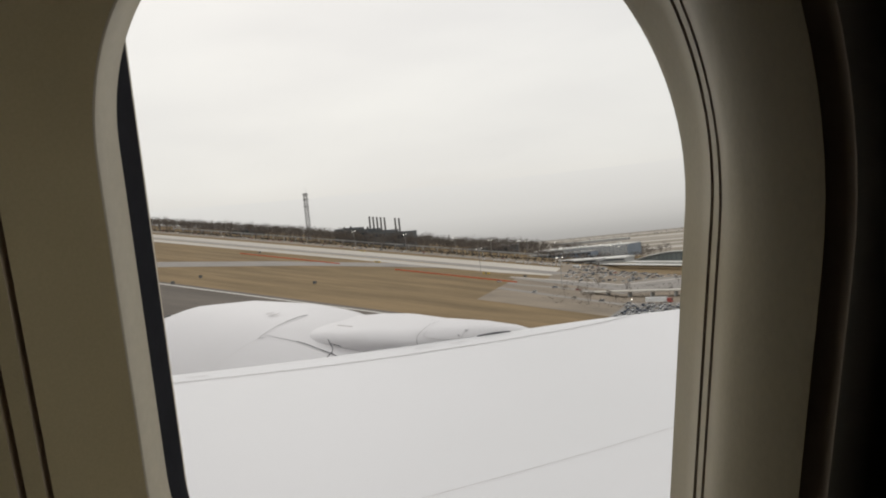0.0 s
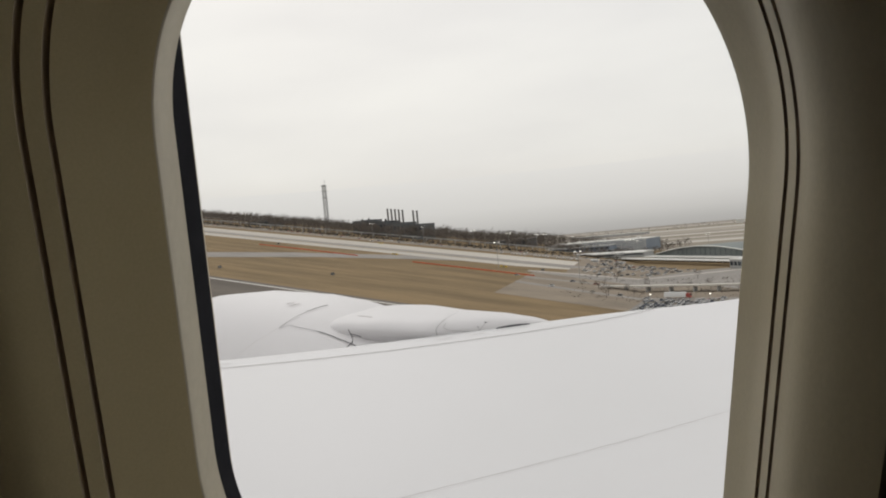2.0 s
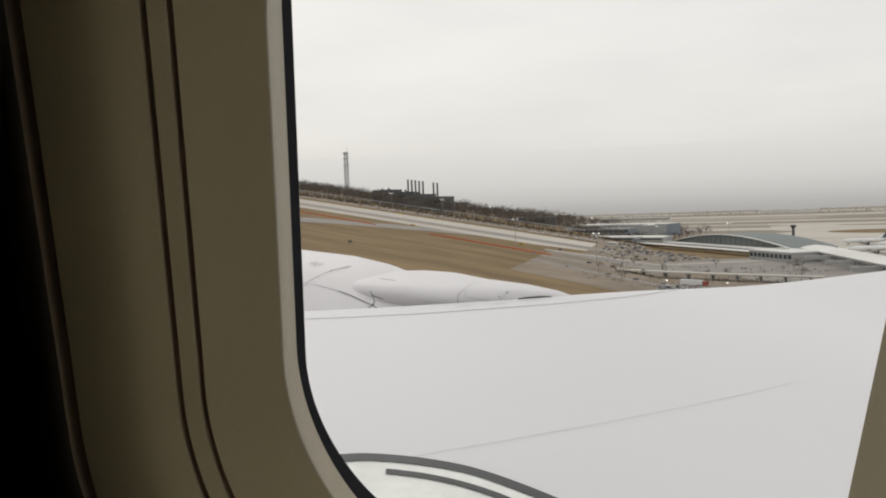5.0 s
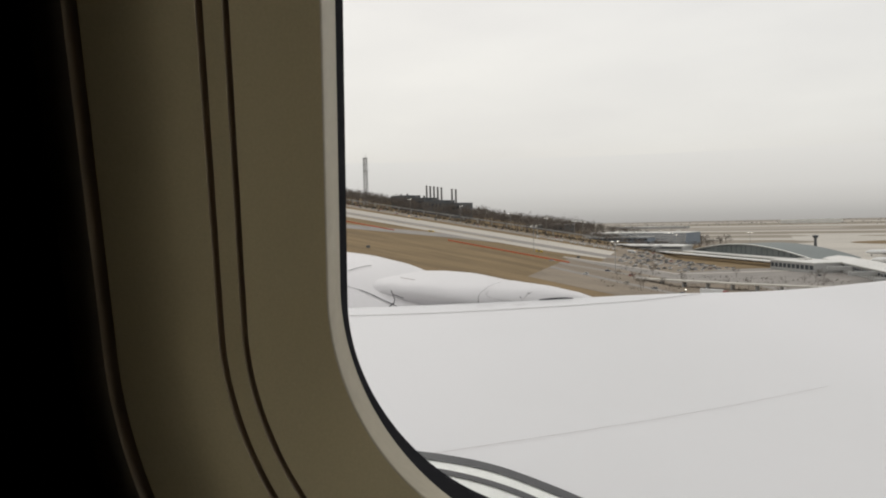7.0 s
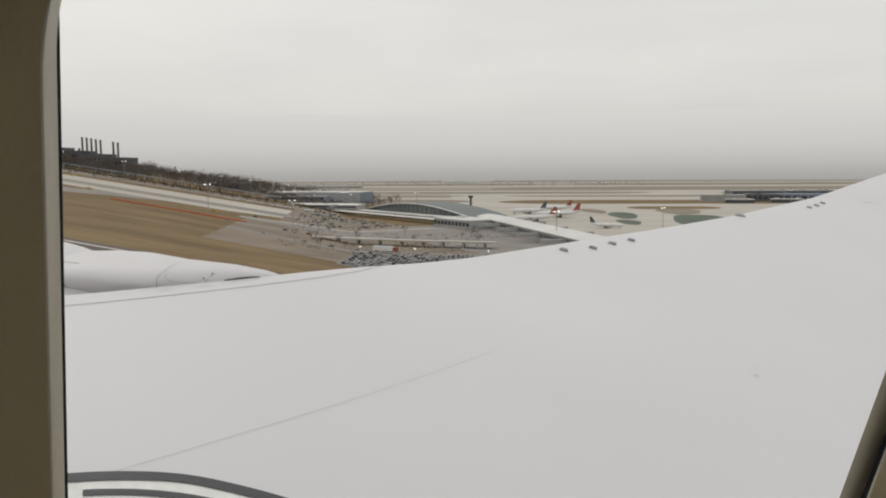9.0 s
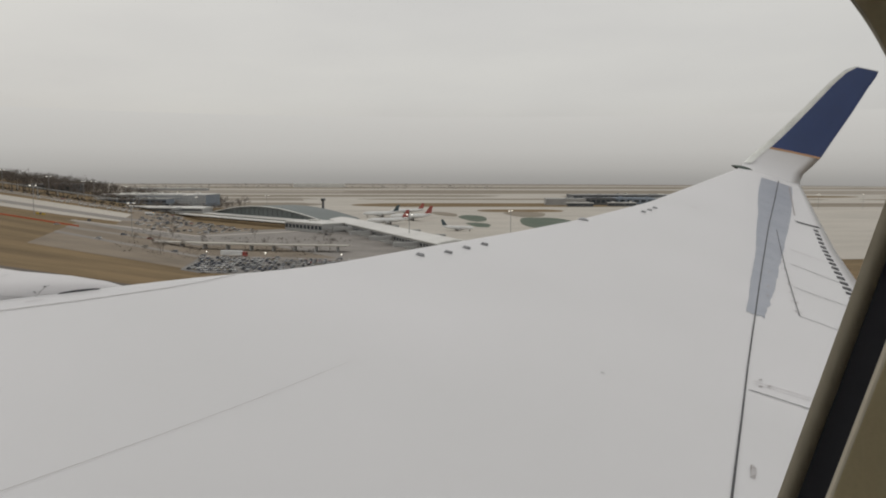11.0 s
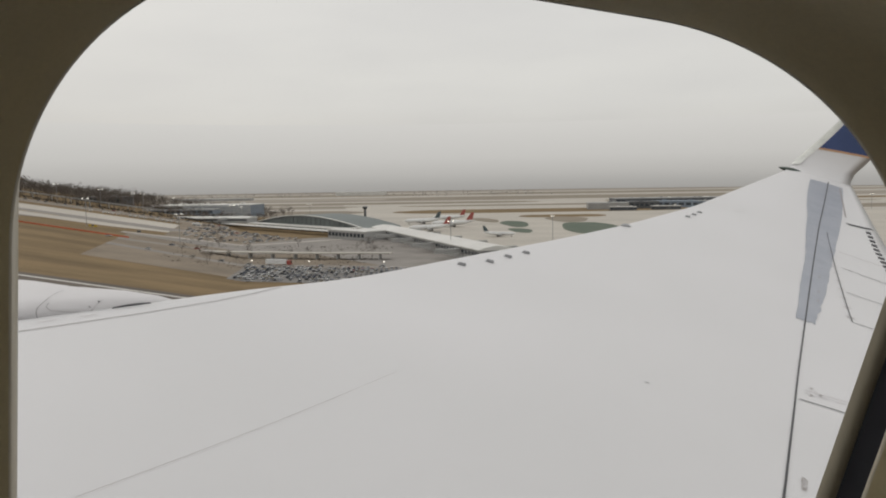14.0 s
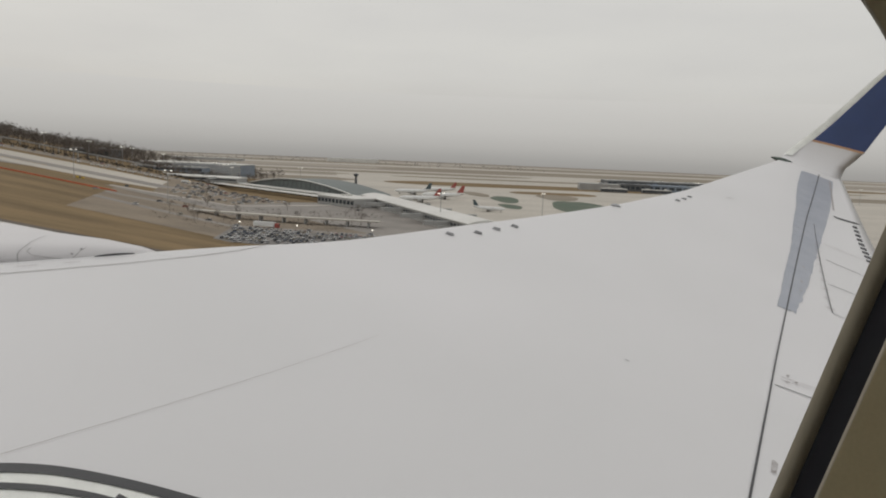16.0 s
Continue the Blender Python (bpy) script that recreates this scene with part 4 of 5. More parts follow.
yy = 1040.0
while yy < 4300:
    w = yy * yy / 42.0 / 1300.0 * rs.uniform(3.0, 8.0)
    x, x_end = (-0.75 * yy, 1.25 * yy) if yy > 1180 else (60, 210)
    while x < x_end:
        ln = yy * rs.uniform(0.2, 0.7) if yy > 1180 else 130
        lo = rs.uniform(0, 0.25) * w
        # beyond 1900 m mostly the haze-paled grass, so the horizon softens
        sheet("infield_strip", island(x, min(x + ln, 4000), yy + lo, yy + w - rs.uniform(0, 0.2) * w, 0.05), 0.24, rs.choice((STRIP_DK, STRIP_DK, GRASS) if yy < 1900 else (GRASS_HAZED, GRASS_HAZED, STRIP_DK)), "long tan grass strip between taxiways, paled for haze far off", "grass strip")
        x += ln + yy * rs.uniform(0.03, 0.10)
    sheet("far_taxiway", [(-3000, yy + w * 1.05 - 150), (2900, yy + w * 1.05 + 145), (2900, yy + w * 1.5 + 145), (-3000, yy + w * 1.5 - 150)] if yy > 1180 else [(60, yy + w), (230, yy + w + 8), (230, yy + w + 20), (60, yy + w + 12)], 0.2, CONCRETE, "pale concrete taxiway far off", "taxiway")
    yy += w * rs.uniform(1.35, 1.75)


# ---- cars
def car(at, paint, label):
    ob = thing("car", label, "car", at, group="cars on the airport roads")
    b = Bag()
    b.add([(-2.2, -0.88, 0.35), (2.2, -0.88, 0.35), (2.2, 0.88, 0.35), (-2.2, 0.88, 0.35), (-2.2, -0.88, 0.85), (2.15, -0.86, 0.75), (2.15, 0.86, 0.75), (-2.2, 0.88, 0.85)],
          [(0, 3, 2, 1), (4, 5, 6, 7), (0, 1, 5, 4), (1, 2, 6, 5), (2, 3, 7, 6), (3, 0, 4, 7)])
    b.done("body", paint, ob)
    c = Bag()
    c.add([(-1.9, -0.82, 0.84), (1.1, -0.82, 0.8), (1.1, 0.82, 0.8), (-1.9, 0.82, 0.84), (-1.3, -0.66, 1.38), (0.4, -0.66, 1.4), (0.4, 0.66, 1.4), (-1.3, 0.66, 1.38)],
          [(0, 1, 5, 4), (1, 2, 6, 5), (2, 3, 7, 6), (3, 0, 4, 7)])
    c.done("windows", CAR_GLASS, ob, "dark car windows")
    r = Bag()
    r.block(-1.3, 0.42, -0.67, 0.67, 1.38, 1.43)
    r.done("roof", paint, ob)
    ring = [[Vector((x + 0.32 * math.cos(a), y, 0.32 + 0.32 * math.sin(a))) for a in [i * math.pi / 5 for i in range(10)]] for x in (0,) for y in (-0.1, 0.1)]
    wm = loft("wheel", ring, TYRE, smooth=False)
    for x, y in ((-1.35, -0.8), (1.35, -0.8), (-1.35, 0.8), (1.35, 0.8)):
        part("wheel", wm, ob).location = (x, y, 0)
    return ob


PAINTS = [("white", (0.7, 0.7, 0.7)), ("silver", (0.42, 0.43, 0.44)), ("black", (0.03, 0.03, 0.035)), ("dark blue", (0.04, 0.06, 0.12)), ("red", (0.35, 0.05, 0.04)), ("grey", (0.17, 0.17, 0.18)), ("beige", (0.4, 0.35, 0.27))]
protos = []
for i, (nm, col) in enumerate(PAINTS):
    protos.append(car(on(-550 - i * 36, 858 + 0.6 * i, 0.15, -0.8), mat("car_" + nm.replace(" ", "_"), col, 0.3, scale=1.0, fine=8), nm + " car on the perimeter road"))
rc = random.Random(3)
for i in range(70):
    x = -310 - i * 12 - rc.uniform(0, 6)
    copy_thing(protos[rc.choice((0, 1, 2, 2, 3, 5, 5, 1, 4, 6))], on(x, 877 - (x + 300) * 0.034 + rc.uniform(-2, 4), 0.14, rc.choice((0, 180)) + rc.uniform(-3, 3)) @ Matrix.Rotation(0.146, 4, "Y"))
for x, y, r in ((-150, 474, 170), (-190, 482, 165), (-225, 493, 165), (-100, 462, 172), (-60, 456, 172), (-170, 480, 165), (-280, 548, 15), (-230, 545, 15), (-210, 543, 0), (-150, 552, 190), (-165, 558, 10), (10, 446, 160), (-95, 640, 80)):
    copy_thing(protos[rc.randrange(7)], on(x, y, 0.2, r))


def inside(p, poly):
    c = False
    for (x0, y0), (x1, y1) in zip(poly, poly[1:] + poly[:1]):
        if (y0 > p[1]) != (y1 > p[1]) and p[0] < (x1 - x0) * (p[1] - y0) / (y1 - y0) + x0:
            c = not c
    return c


def car_lot(name, poly, row, step, turn, fill, seed, label):
    """Rows of parked cars, too many to tell apart."""
    rnd = random.Random(seed)
    b, g = Bag(), Bag()
    cx, cy = sum(p[0] for p in poly) / len(poly), sum(p[1] for p in poly) / len(poly)
    ca, sa = math.cos(turn), math.sin(turn)
    for i in range(-60, 60):
        for j in range(-120, 120):
            if rnd.random() > fill:
                continue
            u, v = j * step + rnd.uniform(-0.2, 0.2), i * row
            x, y = cx + u * ca - v * sa, cy + u * sa + v * ca
            if not (inside((x - 3, y), poly) and inside((x + 3, y), poly)) or land(x, y) > 8:
                continue
            m = pose(x, y, land(x, y) + 0.15, 0, 0, math.degrees(turn) + 90 + rnd.uniform(-3, 3))
            s = rnd.uniform(0.92, 1.12)
            hgt = rnd.choice((1.35, 1.4, 1.45, 1.75))
            b.add([(-2.2 * s, -0.9, 0.3), (2.2 * s, -0.9, 0.3), (2.2 * s, 0.9, 0.3), (-2.2 * s, 0.9, 0.3), (-2.2 * s, -0.88, 0.85), (2.15 * s, -0.86, 0.75), (2.15 * s, 0.86, 0.75), (-2.2 * s, 0.88, 0.85),
                   (-1.3, -0.66, hgt), (0.5, -0.66, hgt), (0.5, 0.66, hgt), (-1.3, 0.66, hgt), (-1.3, -0.66, hgt - 0.06), (0.5, -0.66, hgt - 0.06), (0.5, 0.66, hgt - 0.06), (-1.3, 0.66, hgt - 0.06)],
                  [(4, 5, 6, 7), (0, 1, 5, 4), (1, 2, 6, 5), (2, 3, 7, 6), (3, 0, 4, 7), (8, 9, 10, 11), (8, 12, 13, 9), (9, 13, 14, 10), (10, 14, 15, 11), (11, 15, 12, 8)], m)
            g.add([(-1.95, -0.84, 0.84), (1.15, -0.84, 0.78), (1.15, 0.84, 0.78), (-1.95, 0.84, 0.84), (-1.3, -0.66, hgt - 0.05), (0.5, -0.66, hgt - 0.05), (0.5, 0.66, hgt - 0.05), (-1.3, 0.66, hgt - 0.05)],
                  [(0, 1, 5, 4), (1, 2, 6, 5), (2, 3, 7, 6), (3, 0, 4, 7)], m)
    root = thing(name, label, "parked cars", kind="stuff")
    b.done("car_bodies", CAR_MIX, root)
    g.done("car_windows", CAR_GLASS, root)


car_lot("parked_cars", LOT1, 9.5, 2.9, 0.12, 0.84, 11, "rows of mixed parked cars on asphalt")
car_lot("parked_cars", LOT2, 17.0, 3.1, -0.30, 0.36, 12, "scattered parked cars on the far car park")


# ---- trees without leaves
def bare_tree(b, x, y, h, rnd, z=0.0, twigs=26, size=0.075):
    """Tapered trunk, limbs and many small twig clumps, with gaps."""
    tr = h * 0.022
    b.add([(x - tr, y - tr, z), (x + tr, y - tr, z), (x, y + tr, z), (x, y, z + h * 0.6)], [(0, 1, 3), (1, 2, 3), (2, 0, 3)])
    limbs = []
    for i in range(6):
        a = rnd.uniform(0, 6.28)
        z0 = z + h * rnd.uniform(0.22, 0.5)
        r = h * rnd.uniform(0.16, 0.36)
        e = (x + r * math.cos(a), y + r * math.sin(a), z0 + h * rnd.uniform(0.2, 0.45))
        b.bar((x, y, z0), e, tr * 0.35)
        limbs.append(e)
    for i in range(twigs):
        e = rnd.choice(limbs)
        p = Vector(e) + Vector((rnd.gauss(0, 1), rnd.gauss(0, 1), rnd.gauss(0, 0.8))) * h * 0.1
        s = h * rnd.uniform(0.4, 1.0) * size
        k = [p + Vector((rnd.uniform(-s, s), rnd.uniform(-s, s), rnd.uniform(-s, s) * 1.4)) for _ in range(4)]
        b.add(k, [(0, 1, 2), (0, 2, 3)])


rt = random.Random(21)
single = []
for i in range(5):
    b = Bag()
    bare_tree(b, 0, 0, rt.uniform(8, 11), rt, twigs=260, size=0.03)
    single.append(mesh("tree", b.v, b.f, TWIGS))
tree_spots = [(-230, 470), (-310, 495), (-380, 520), (-170, 455), (-440, 545), (-500, 600), (-120, 520), (-210, 590), (-350, 600), (-270, 640), (-480, 660), (-540, 700), (-400, 690), (-250, 700), (-90, 590), (-590, 560), (-340, 560), (-300, 720), (-460, 760), (-560, 800), (-620, 640), (-690, 580), (-150, 610), (-75, 520)]
for i, (x, y) in enumerate(tree_spots):
    if land(x, y) > 8:
        continue
    root = new("tree", single[i % 5])
    root.location, root.rotation_euler = (x, y, land(x, y)), (0, 0, rt.uniform(0, 6))
    tagged(root, "bare leafless tree in the brown field", "tree", "trees by the car parks")
for i in range(34):
    x = rt.uniform(-420, -60)
    y = 470 + rt.uniform(0, 150) + max(0, -x - 200) * 0.18
    if land(x, y) > 8:
        continue
    ob = new("tree", single[rt.randrange(5)])
    ob.location, ob.rotation_euler, ob.scale = (x, y, land(x, y)), (0, 0, rt.uniform(0, 6)), [rt.uniform(0.5, 0.8)] * 3
    tagged(ob, "small bare leafless tree in the brown field", "tree", "trees by the car parks")
b = Bag()
for i in range(800):
    x, y = rt.uniform(-420, -70), rt.uniform(440, 620)
    y += max(0, -x - 200) * 0.2
    if land(x, y) > 8:
        continue
    for k in range(3):
        p = Vector((x + rt.uniform(-4, 4), y + rt.uniform(-3, 3), land(x, y) + rt.uniform(0, 0.8)))
        q = [p + Vector((rt.uniform(-0.8, 0.8), rt.uniform(-0.6, 0.6), rt.uniform(-0.4, 0.5))) for _ in range(4)]
        b.add(q, [(0, 1, 2), (0, 2, 3)])
tagged(b.done("brush", mat("dry_brush", (0.16, 0.138, 0.115), 0.95, second=(0.125, 0.108, 0.09), scale=0.2, fine=2, island=0.3, spec=0.1)), "low dark brush scattered over the brown field", "brush", kind="stuff")
b = Bag()
for i in range(1500):
    u = rt.random()
    x = -305 - 1380 * u ** 1.1
    y = 925 + rt.random() * 200
    h = (rt.uniform(17, 27) if y < 1000 else rt.uniform(15, 24)) if x < -480 else rt.uniform(9, 15)
    bare_tree(b, x, y, h, rt, z=land(x, y), twigs=70, size=0.045)
for i in range(300):
    x, y = rt.uniform(-640, -320), rt.uniform(1160, 1280)
    bare_tree(b, x, y, rt.uniform(8, 20) if x > -420 else rt.uniform(13, 22), rt, z=land(x, y), twigs=60, size=0.045)
tagged(b.done("woods", TWIGS), "dark bare winter woods behind the airfield road", "woods", kind="stuff")
# far woods: the pale base colour carries the haze of the distance
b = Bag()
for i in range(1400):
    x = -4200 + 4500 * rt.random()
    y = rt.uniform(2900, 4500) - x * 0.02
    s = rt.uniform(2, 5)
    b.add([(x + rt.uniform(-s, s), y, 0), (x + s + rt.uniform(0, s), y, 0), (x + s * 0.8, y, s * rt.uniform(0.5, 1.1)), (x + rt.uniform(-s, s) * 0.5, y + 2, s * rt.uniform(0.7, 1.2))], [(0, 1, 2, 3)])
tagged(b.done("woods_far", mat("hazed_scrub", (0.36, 0.34, 0.315), 0.95, island=0.3, scale=0.05, fine=0.5, spec=0.1)), "thin scrub and woods near the horizon, paled for haze", "woods", kind="stuff")
b = Bag()
for i in range(900):
    x, y = -305 - 1390 * rt.random(), rt.uniform(902, 925)
    for k in range(5):
        p = Vector((x + rt.uniform(-3, 3), y + rt.uniform(-2, 2), land(x, y) + rt.uniform(0, 2.6)))
        q = [p + Vector((rt.uniform(-1.6, 1.6), rt.uniform(-1, 1), rt.uniform(-1, 1.4))) for _ in range(4)]
        b.add(q, [(0, 1, 2), (0, 2, 3)])
tagged(b.done("scrub", HEDGE), "dark winter scrub along the perimeter road", "scrub", kind="stuff")


# ---- buildings
def hall(name, at, lx, ly, h, wall_m, roof_m, label, windows=0, floors=1, category="building", win_m=None, parapet=0.8):
    """A flat-roofed hall: walls, roof with parapet, bands of windows on the long fronts."""
    root = thing(name, label, category, at)
    box("wall", -lx / 2, lx / 2, -ly / 2, ly / 2, 0, h, wall_m, root)
    box("roof", -lx / 2 - 0.3, lx / 2 + 0.3, -ly / 2 - 0.3, ly / 2 + 0.3, h, h + parapet, roof_m, root)
    rnd = random.Random(int(lx * 7 + ly))
    for i in range(max(2, int(lx / 30))):
        x, y = rnd.uniform(-lx * 0.4, lx * 0.4), rnd.uniform(-ly * 0.3, ly * 0.3)
        w = rnd.uniform(1.5, 4)
        box("roof_unit", x - w, x + w, y - 2, y + 2, h + parapet, h + parapet + rnd.uniform(1, 2.5), roof_m, root)
    if windows:
        step = lx / windows
        for fl in range(floors):
            z0 = h * (fl + 0.35) / floors
            z1 = h * (fl + 0.8) / floors
            for i in range(windows):
                x = -lx / 2 + (i + 0.12) * step
                box("window", x, x + step * 0.76, -ly / 2 - 0.12, -ly / 2 + 0.05, z0, z1, win_m or GLAZE, root)
    return root


# terminal with the arched roof
TDX, TDY = 185.0, -190.0
t_ang = math.degrees(math.atan2(TDY, TDX))
terminal = thing("terminal_building", "airport terminal with a long dark arched roof", "airport terminal", pose(-182, 862, 0, 0, 0, t_ang))
L, Wd = 235.0, 50.0
arch = []
for i in range(25):
    u = i / 24
    x = -L / 2 + L * u
    z = 6 + 11 * math.sin(math.pi * u) ** 0.9
    arch.append((x, z))
verts, faces = [], []
for k, y in enumerate((-Wd / 2, -Wd / 2 + 8, Wd / 2)):
    verts += [(x, y, z - (1.0 if k == 0 else 0)) for x, z in arch]
for k in range(2):
    faces += [(k * 25 + i, k * 25 + i + 1, (k + 1) * 25 + i + 1, (k + 1) * 25 + i) for i in range(24)]
part("roof", mesh("roof", verts, faces, ROOF_G, True), terminal, "dark grey-green arched roof")
verts = [(x, -Wd / 2 + 3, z - 1.2) for x, z in arch] + [(x, -Wd / 2 + 3, 0) for x, z in arch]
part("front_wall", mesh("front_wall", verts, [(i, 25 + i, 26 + i, i + 1) for i in range(24)], ROOF_G), terminal, "dark glazed front")
verts = [(x, Wd / 2 - 1, z - 0.5) for x, z in arch] + [(x, Wd / 2 - 1, 0) for x, z in arch]
part("rear_wall", mesh("rear_wall", verts, [(i, i + 1, 26 + i, 25 + i) for i in range(24)], GLAZE), terminal)
for i in range(1, 24):
    x, z = arch[i]
    box("mullion", x - 0.25, x + 0.25, -Wd / 2 + 2.6, -Wd / 2 + 3, 0, z - 1.2, STEEL_D, terminal)
b = Bag()
for (x0, z0), (x1, z1) in zip(arch, arch[1:]):
    b.bar((x0, -Wd / 2 - 0.2, z0 - 0.3), (x1, -Wd / 2 - 0.2, z1 - 0.3), 0.7)
b.done("fascia", ROOF_W, terminal, "white edge of the arched roof")
box("canopy", -L / 2 - 12, L / 2 + 10, -Wd / 2 - 16, -Wd / 2 + 2, 4.6, 5.6, ROOF_W, terminal, "white canopy over the forecourt")
box("canopy", -L / 2 - 30, L / 2, -Wd / 2 - 40, -Wd / 2 - 28, 4.4, 5.2, ROOF_W, terminal, "white canopy over the forecourt")
for i in range(14):
    x = -L / 2 + 8 + i * 16.8
    box("column", x - 0.4, x + 0.4, -Wd / 2 - 13, -Wd / 2 - 12.2, 0, 4.6, CLAD_G, terminal)


def pier(p, q, width, h, label):
    """A long concourse: walls with a dark window band and a stepped white roof."""
    d = Vector((q[0] - p[0], q[1] - p[1]))
    ln = d.length
    root = thing("concourse", label, "airport concourse", on((p[0] + q[0]) / 2, (p[1] + q[1]) / 2, 0, math.degrees(math.atan2(d.y, d.x))))
    box("wall", -ln / 2, ln / 2, -width / 2, width / 2, 0, h * 0.72, CLAD_G, root)
    box("window_band", -ln / 2 + 2, ln / 2 - 2, -width / 2 - 0.15, width / 2 + 0.15, h * 0.36, h * 0.58, GLAZE, root, "dark window band")
    rings = []
    for x in (-ln / 2 - 1, ln / 2 + 1):
        rings.append([Vector((x, y * width / 2, h * z)) for y, z in ((-1.08, 0.72), (-1.08, 0.78), (-0.7, 0.9), (0, 1.0), (0.7, 0.9), (1.08, 0.78), (1.08, 0.72))])
    part("roof", loft("roof", rings, ROOF_W, smooth=False), root, "white vaulted roof")
    n = int(ln / 6)
    for i in range(n):
        x = -ln / 2 + (i + 0.5) * ln / n
        box("mullion", x - 0.2, x + 0.2, -width / 2 - 0.25, -width / 2, 0.5, h * 0.6, ROOF_W, root)
    for i in range(max(1, int(ln / 55))):
        x = -ln / 2 + 30 + i * 55
        for s in (-1, 1):
            box("jet_bridge", x - 1.6, x + 1.6, s * (width / 2 + 9) - 9.5, s * (width / 2 + 9) + 9.5, 4.2, 7.0, CLAD_G, root, "grey jet bridge")
    return root


pier((-95, 742), (12, 478), 24, 11, "white-roofed airport concourse beside the apron")
pier((12, 470), (24, 437), 18, 8, "low white end of the concourse")
pier((-285, 925), (-395, 948), 24, 8, "low white-roofed airport concourse")
hall("terminal_annex", pose(-112, 700, 0, 0, 0, t_ang), 60, 34, 8, CLAD_G, ROOF_W, "grey terminal annex under a white roof", 10)

# early stretch: concourse, parking garage, works with chimneys
hall("garage", on(-400, 1085, 0, -3), 150, 60, 17, CLAD_B, ROOF_W, "blue-grey multi-storey parking garage with white floor bands", 0)
g_root = bpy.data.objects["garage"]
for k in range(7):
    box("floor_band", -75.4, 75.4, -30.5, -30.0, 1.4 + k * 2.3, 2.3 + k * 2.3, ROOF_W, g_root, "pale floor band")
hall("concourse_block", on(-420, 1010, 0, -3), 120, 26, 6, CLAD_B, CLAD_G, "blue-grey airport concourse with dark windows", 16)
hall("warehouse", on(-1060, 1030, -6, -2), 60, 40, 15, STEEL_D, STEEL_D, "dark warehouse behind bare trees", 6)
hall("warehouse", on(-545, 1060, -4, -2), 70, 40, 13, STEEL_D, CLAD_G, "dark warehouse with a pale roof edge behind bare trees", 10)
hall("warehouse", on(-455, 1070, -3, -2), 60, 30, 11, CLAD_G, ROOF_W, "low pale shed behind bare trees", 6)
works = thing("power_works", "long dark stepped works with a row of chimneys", "factory", on(-750, 1020, 0, -2))
for i in range(4):
    x0 = -72 + i * 37
    dz = land(-750 + x0 + 18, 1020) - land(-750, 1020)
    box("wall", x0, x0 + 36.8, -18, 18, dz - 8, dz + 24, STEEL_D, works)
    box("roof", x0 - 0.3, x0 + 37.1, -18.4, 18.4, dz + 24, dz + 24.8, STEEL_D, works)
    for k in range(5):
        box("window", x0 + 2 + k * 7, x0 + 6.5 + k * 7, -18.15, -17.9, dz + 14, dz + 19, GLAZE, works)
    for x in (x0 + 6, x0 + 21) if i < 2 else ():
        box("vent", x - 1.0, x + 1.0, 0, 3, dz + 24.5, dz + 28 + (x % 3), STACK, works)
for i, x in enumerate((-10, -2, 6, 14, 22, 44, 52)):
    dz = land(-750 + x, 1020) - land(-750, 1020)
    st = [[Vector((x + r * math.cos(a), 4 + r * math.sin(a), dz + z)) for a in [k * math.pi / 6 for k in range(12)]] for z, r in ((8, 1.7), (45, 1.5), (45.6, 1.7), (47, 1.7))]
    part("chimney", loft("chimney", st, STACK, smooth=False), works, "dark steel chimney")


def lattice_tower(at, h):
    root = thing("radio_tower", "tall grey lattice radio tower with platforms", "radio tower", at)
    legs = [(-3.2, -3.2), (3.2, -3.2), (3.2, 3.2), (-3.2, 3.2)]
    for x, y in legs:
        b = Bag()
        b.bar((x, y, 0), (x * 0.8, y * 0.8, h), 0.45)
        b.done("leg", LATTICE, root)
    n = 14
    for i in range(n):
        z0, z1 = h * i / n, h * (i + 1) / n
        s0, s1 = 1 - 0.2 * i / n, 1 - 0.2 * (i + 1) / n
        b = Bag()
        for (xa, ya), (xb, yb) in zip(legs, legs[1:] + legs[:1]):
            b.bar((xa * s0, ya * s0, z0), (xb * s1, yb * s1, z1), 0.22)
            b.bar((xb * s0, yb * s0, z0), (xa * s1, ya * s1, z1), 0.22)
            b.bar((xa * s1, ya * s1, z1), (xb * s1, yb * s1, z1), 0.25)
        b.done("brace", LATTICE, root)
    for z in (h * 0.72, h * 0.86, h * 0.97):
        box("platform", -4.2, 4.2, -4.2, 4.2, z, z + 0.8, LATTICE, root)
    b = Bag()
    b.bar((2, 0, h), (2, 0, h + 9), 0.25)
    b.done("aerial", LATTICE, root)
    return root


lattice_tower(on(-872, 995, -1, 20), 84)

# control tower
ct = thing("control_tower", "slim dark control tower with a wide cab", "control tower", pose(-150, 980, 0) @ Matrix.Diagonal((0.38, 0.38, 0.38, 1)))
part("shaft", loft("shaft", [[Vector((r * math.cos(a), r * math.sin(a), z)) for a in [k * math.pi / 8 for k in range(16)]] for z, r in ((0, 5.5), (46, 4), (50, 6))], STEEL_D, smooth=False), ct)
part("cab", loft("cab", [[Vector((r * math.cos(a), r * math.sin(a), z)) for a in [k * math.pi / 4 for k in range(8)]] for z, r in ((50, 7.5), (55, 9))], GLAZE, smooth=False), ct, "dark glazed cab")
part("cab_roof", loft("cab_roof", [[Vector((r * math.cos(a), r * math.sin(a), z)) for a in [k * math.pi / 4 for k in range(8)]] for z, r in ((55, 9.5), (56.5, 9), (58, 3))], STEEL_D, smooth=False), ct)

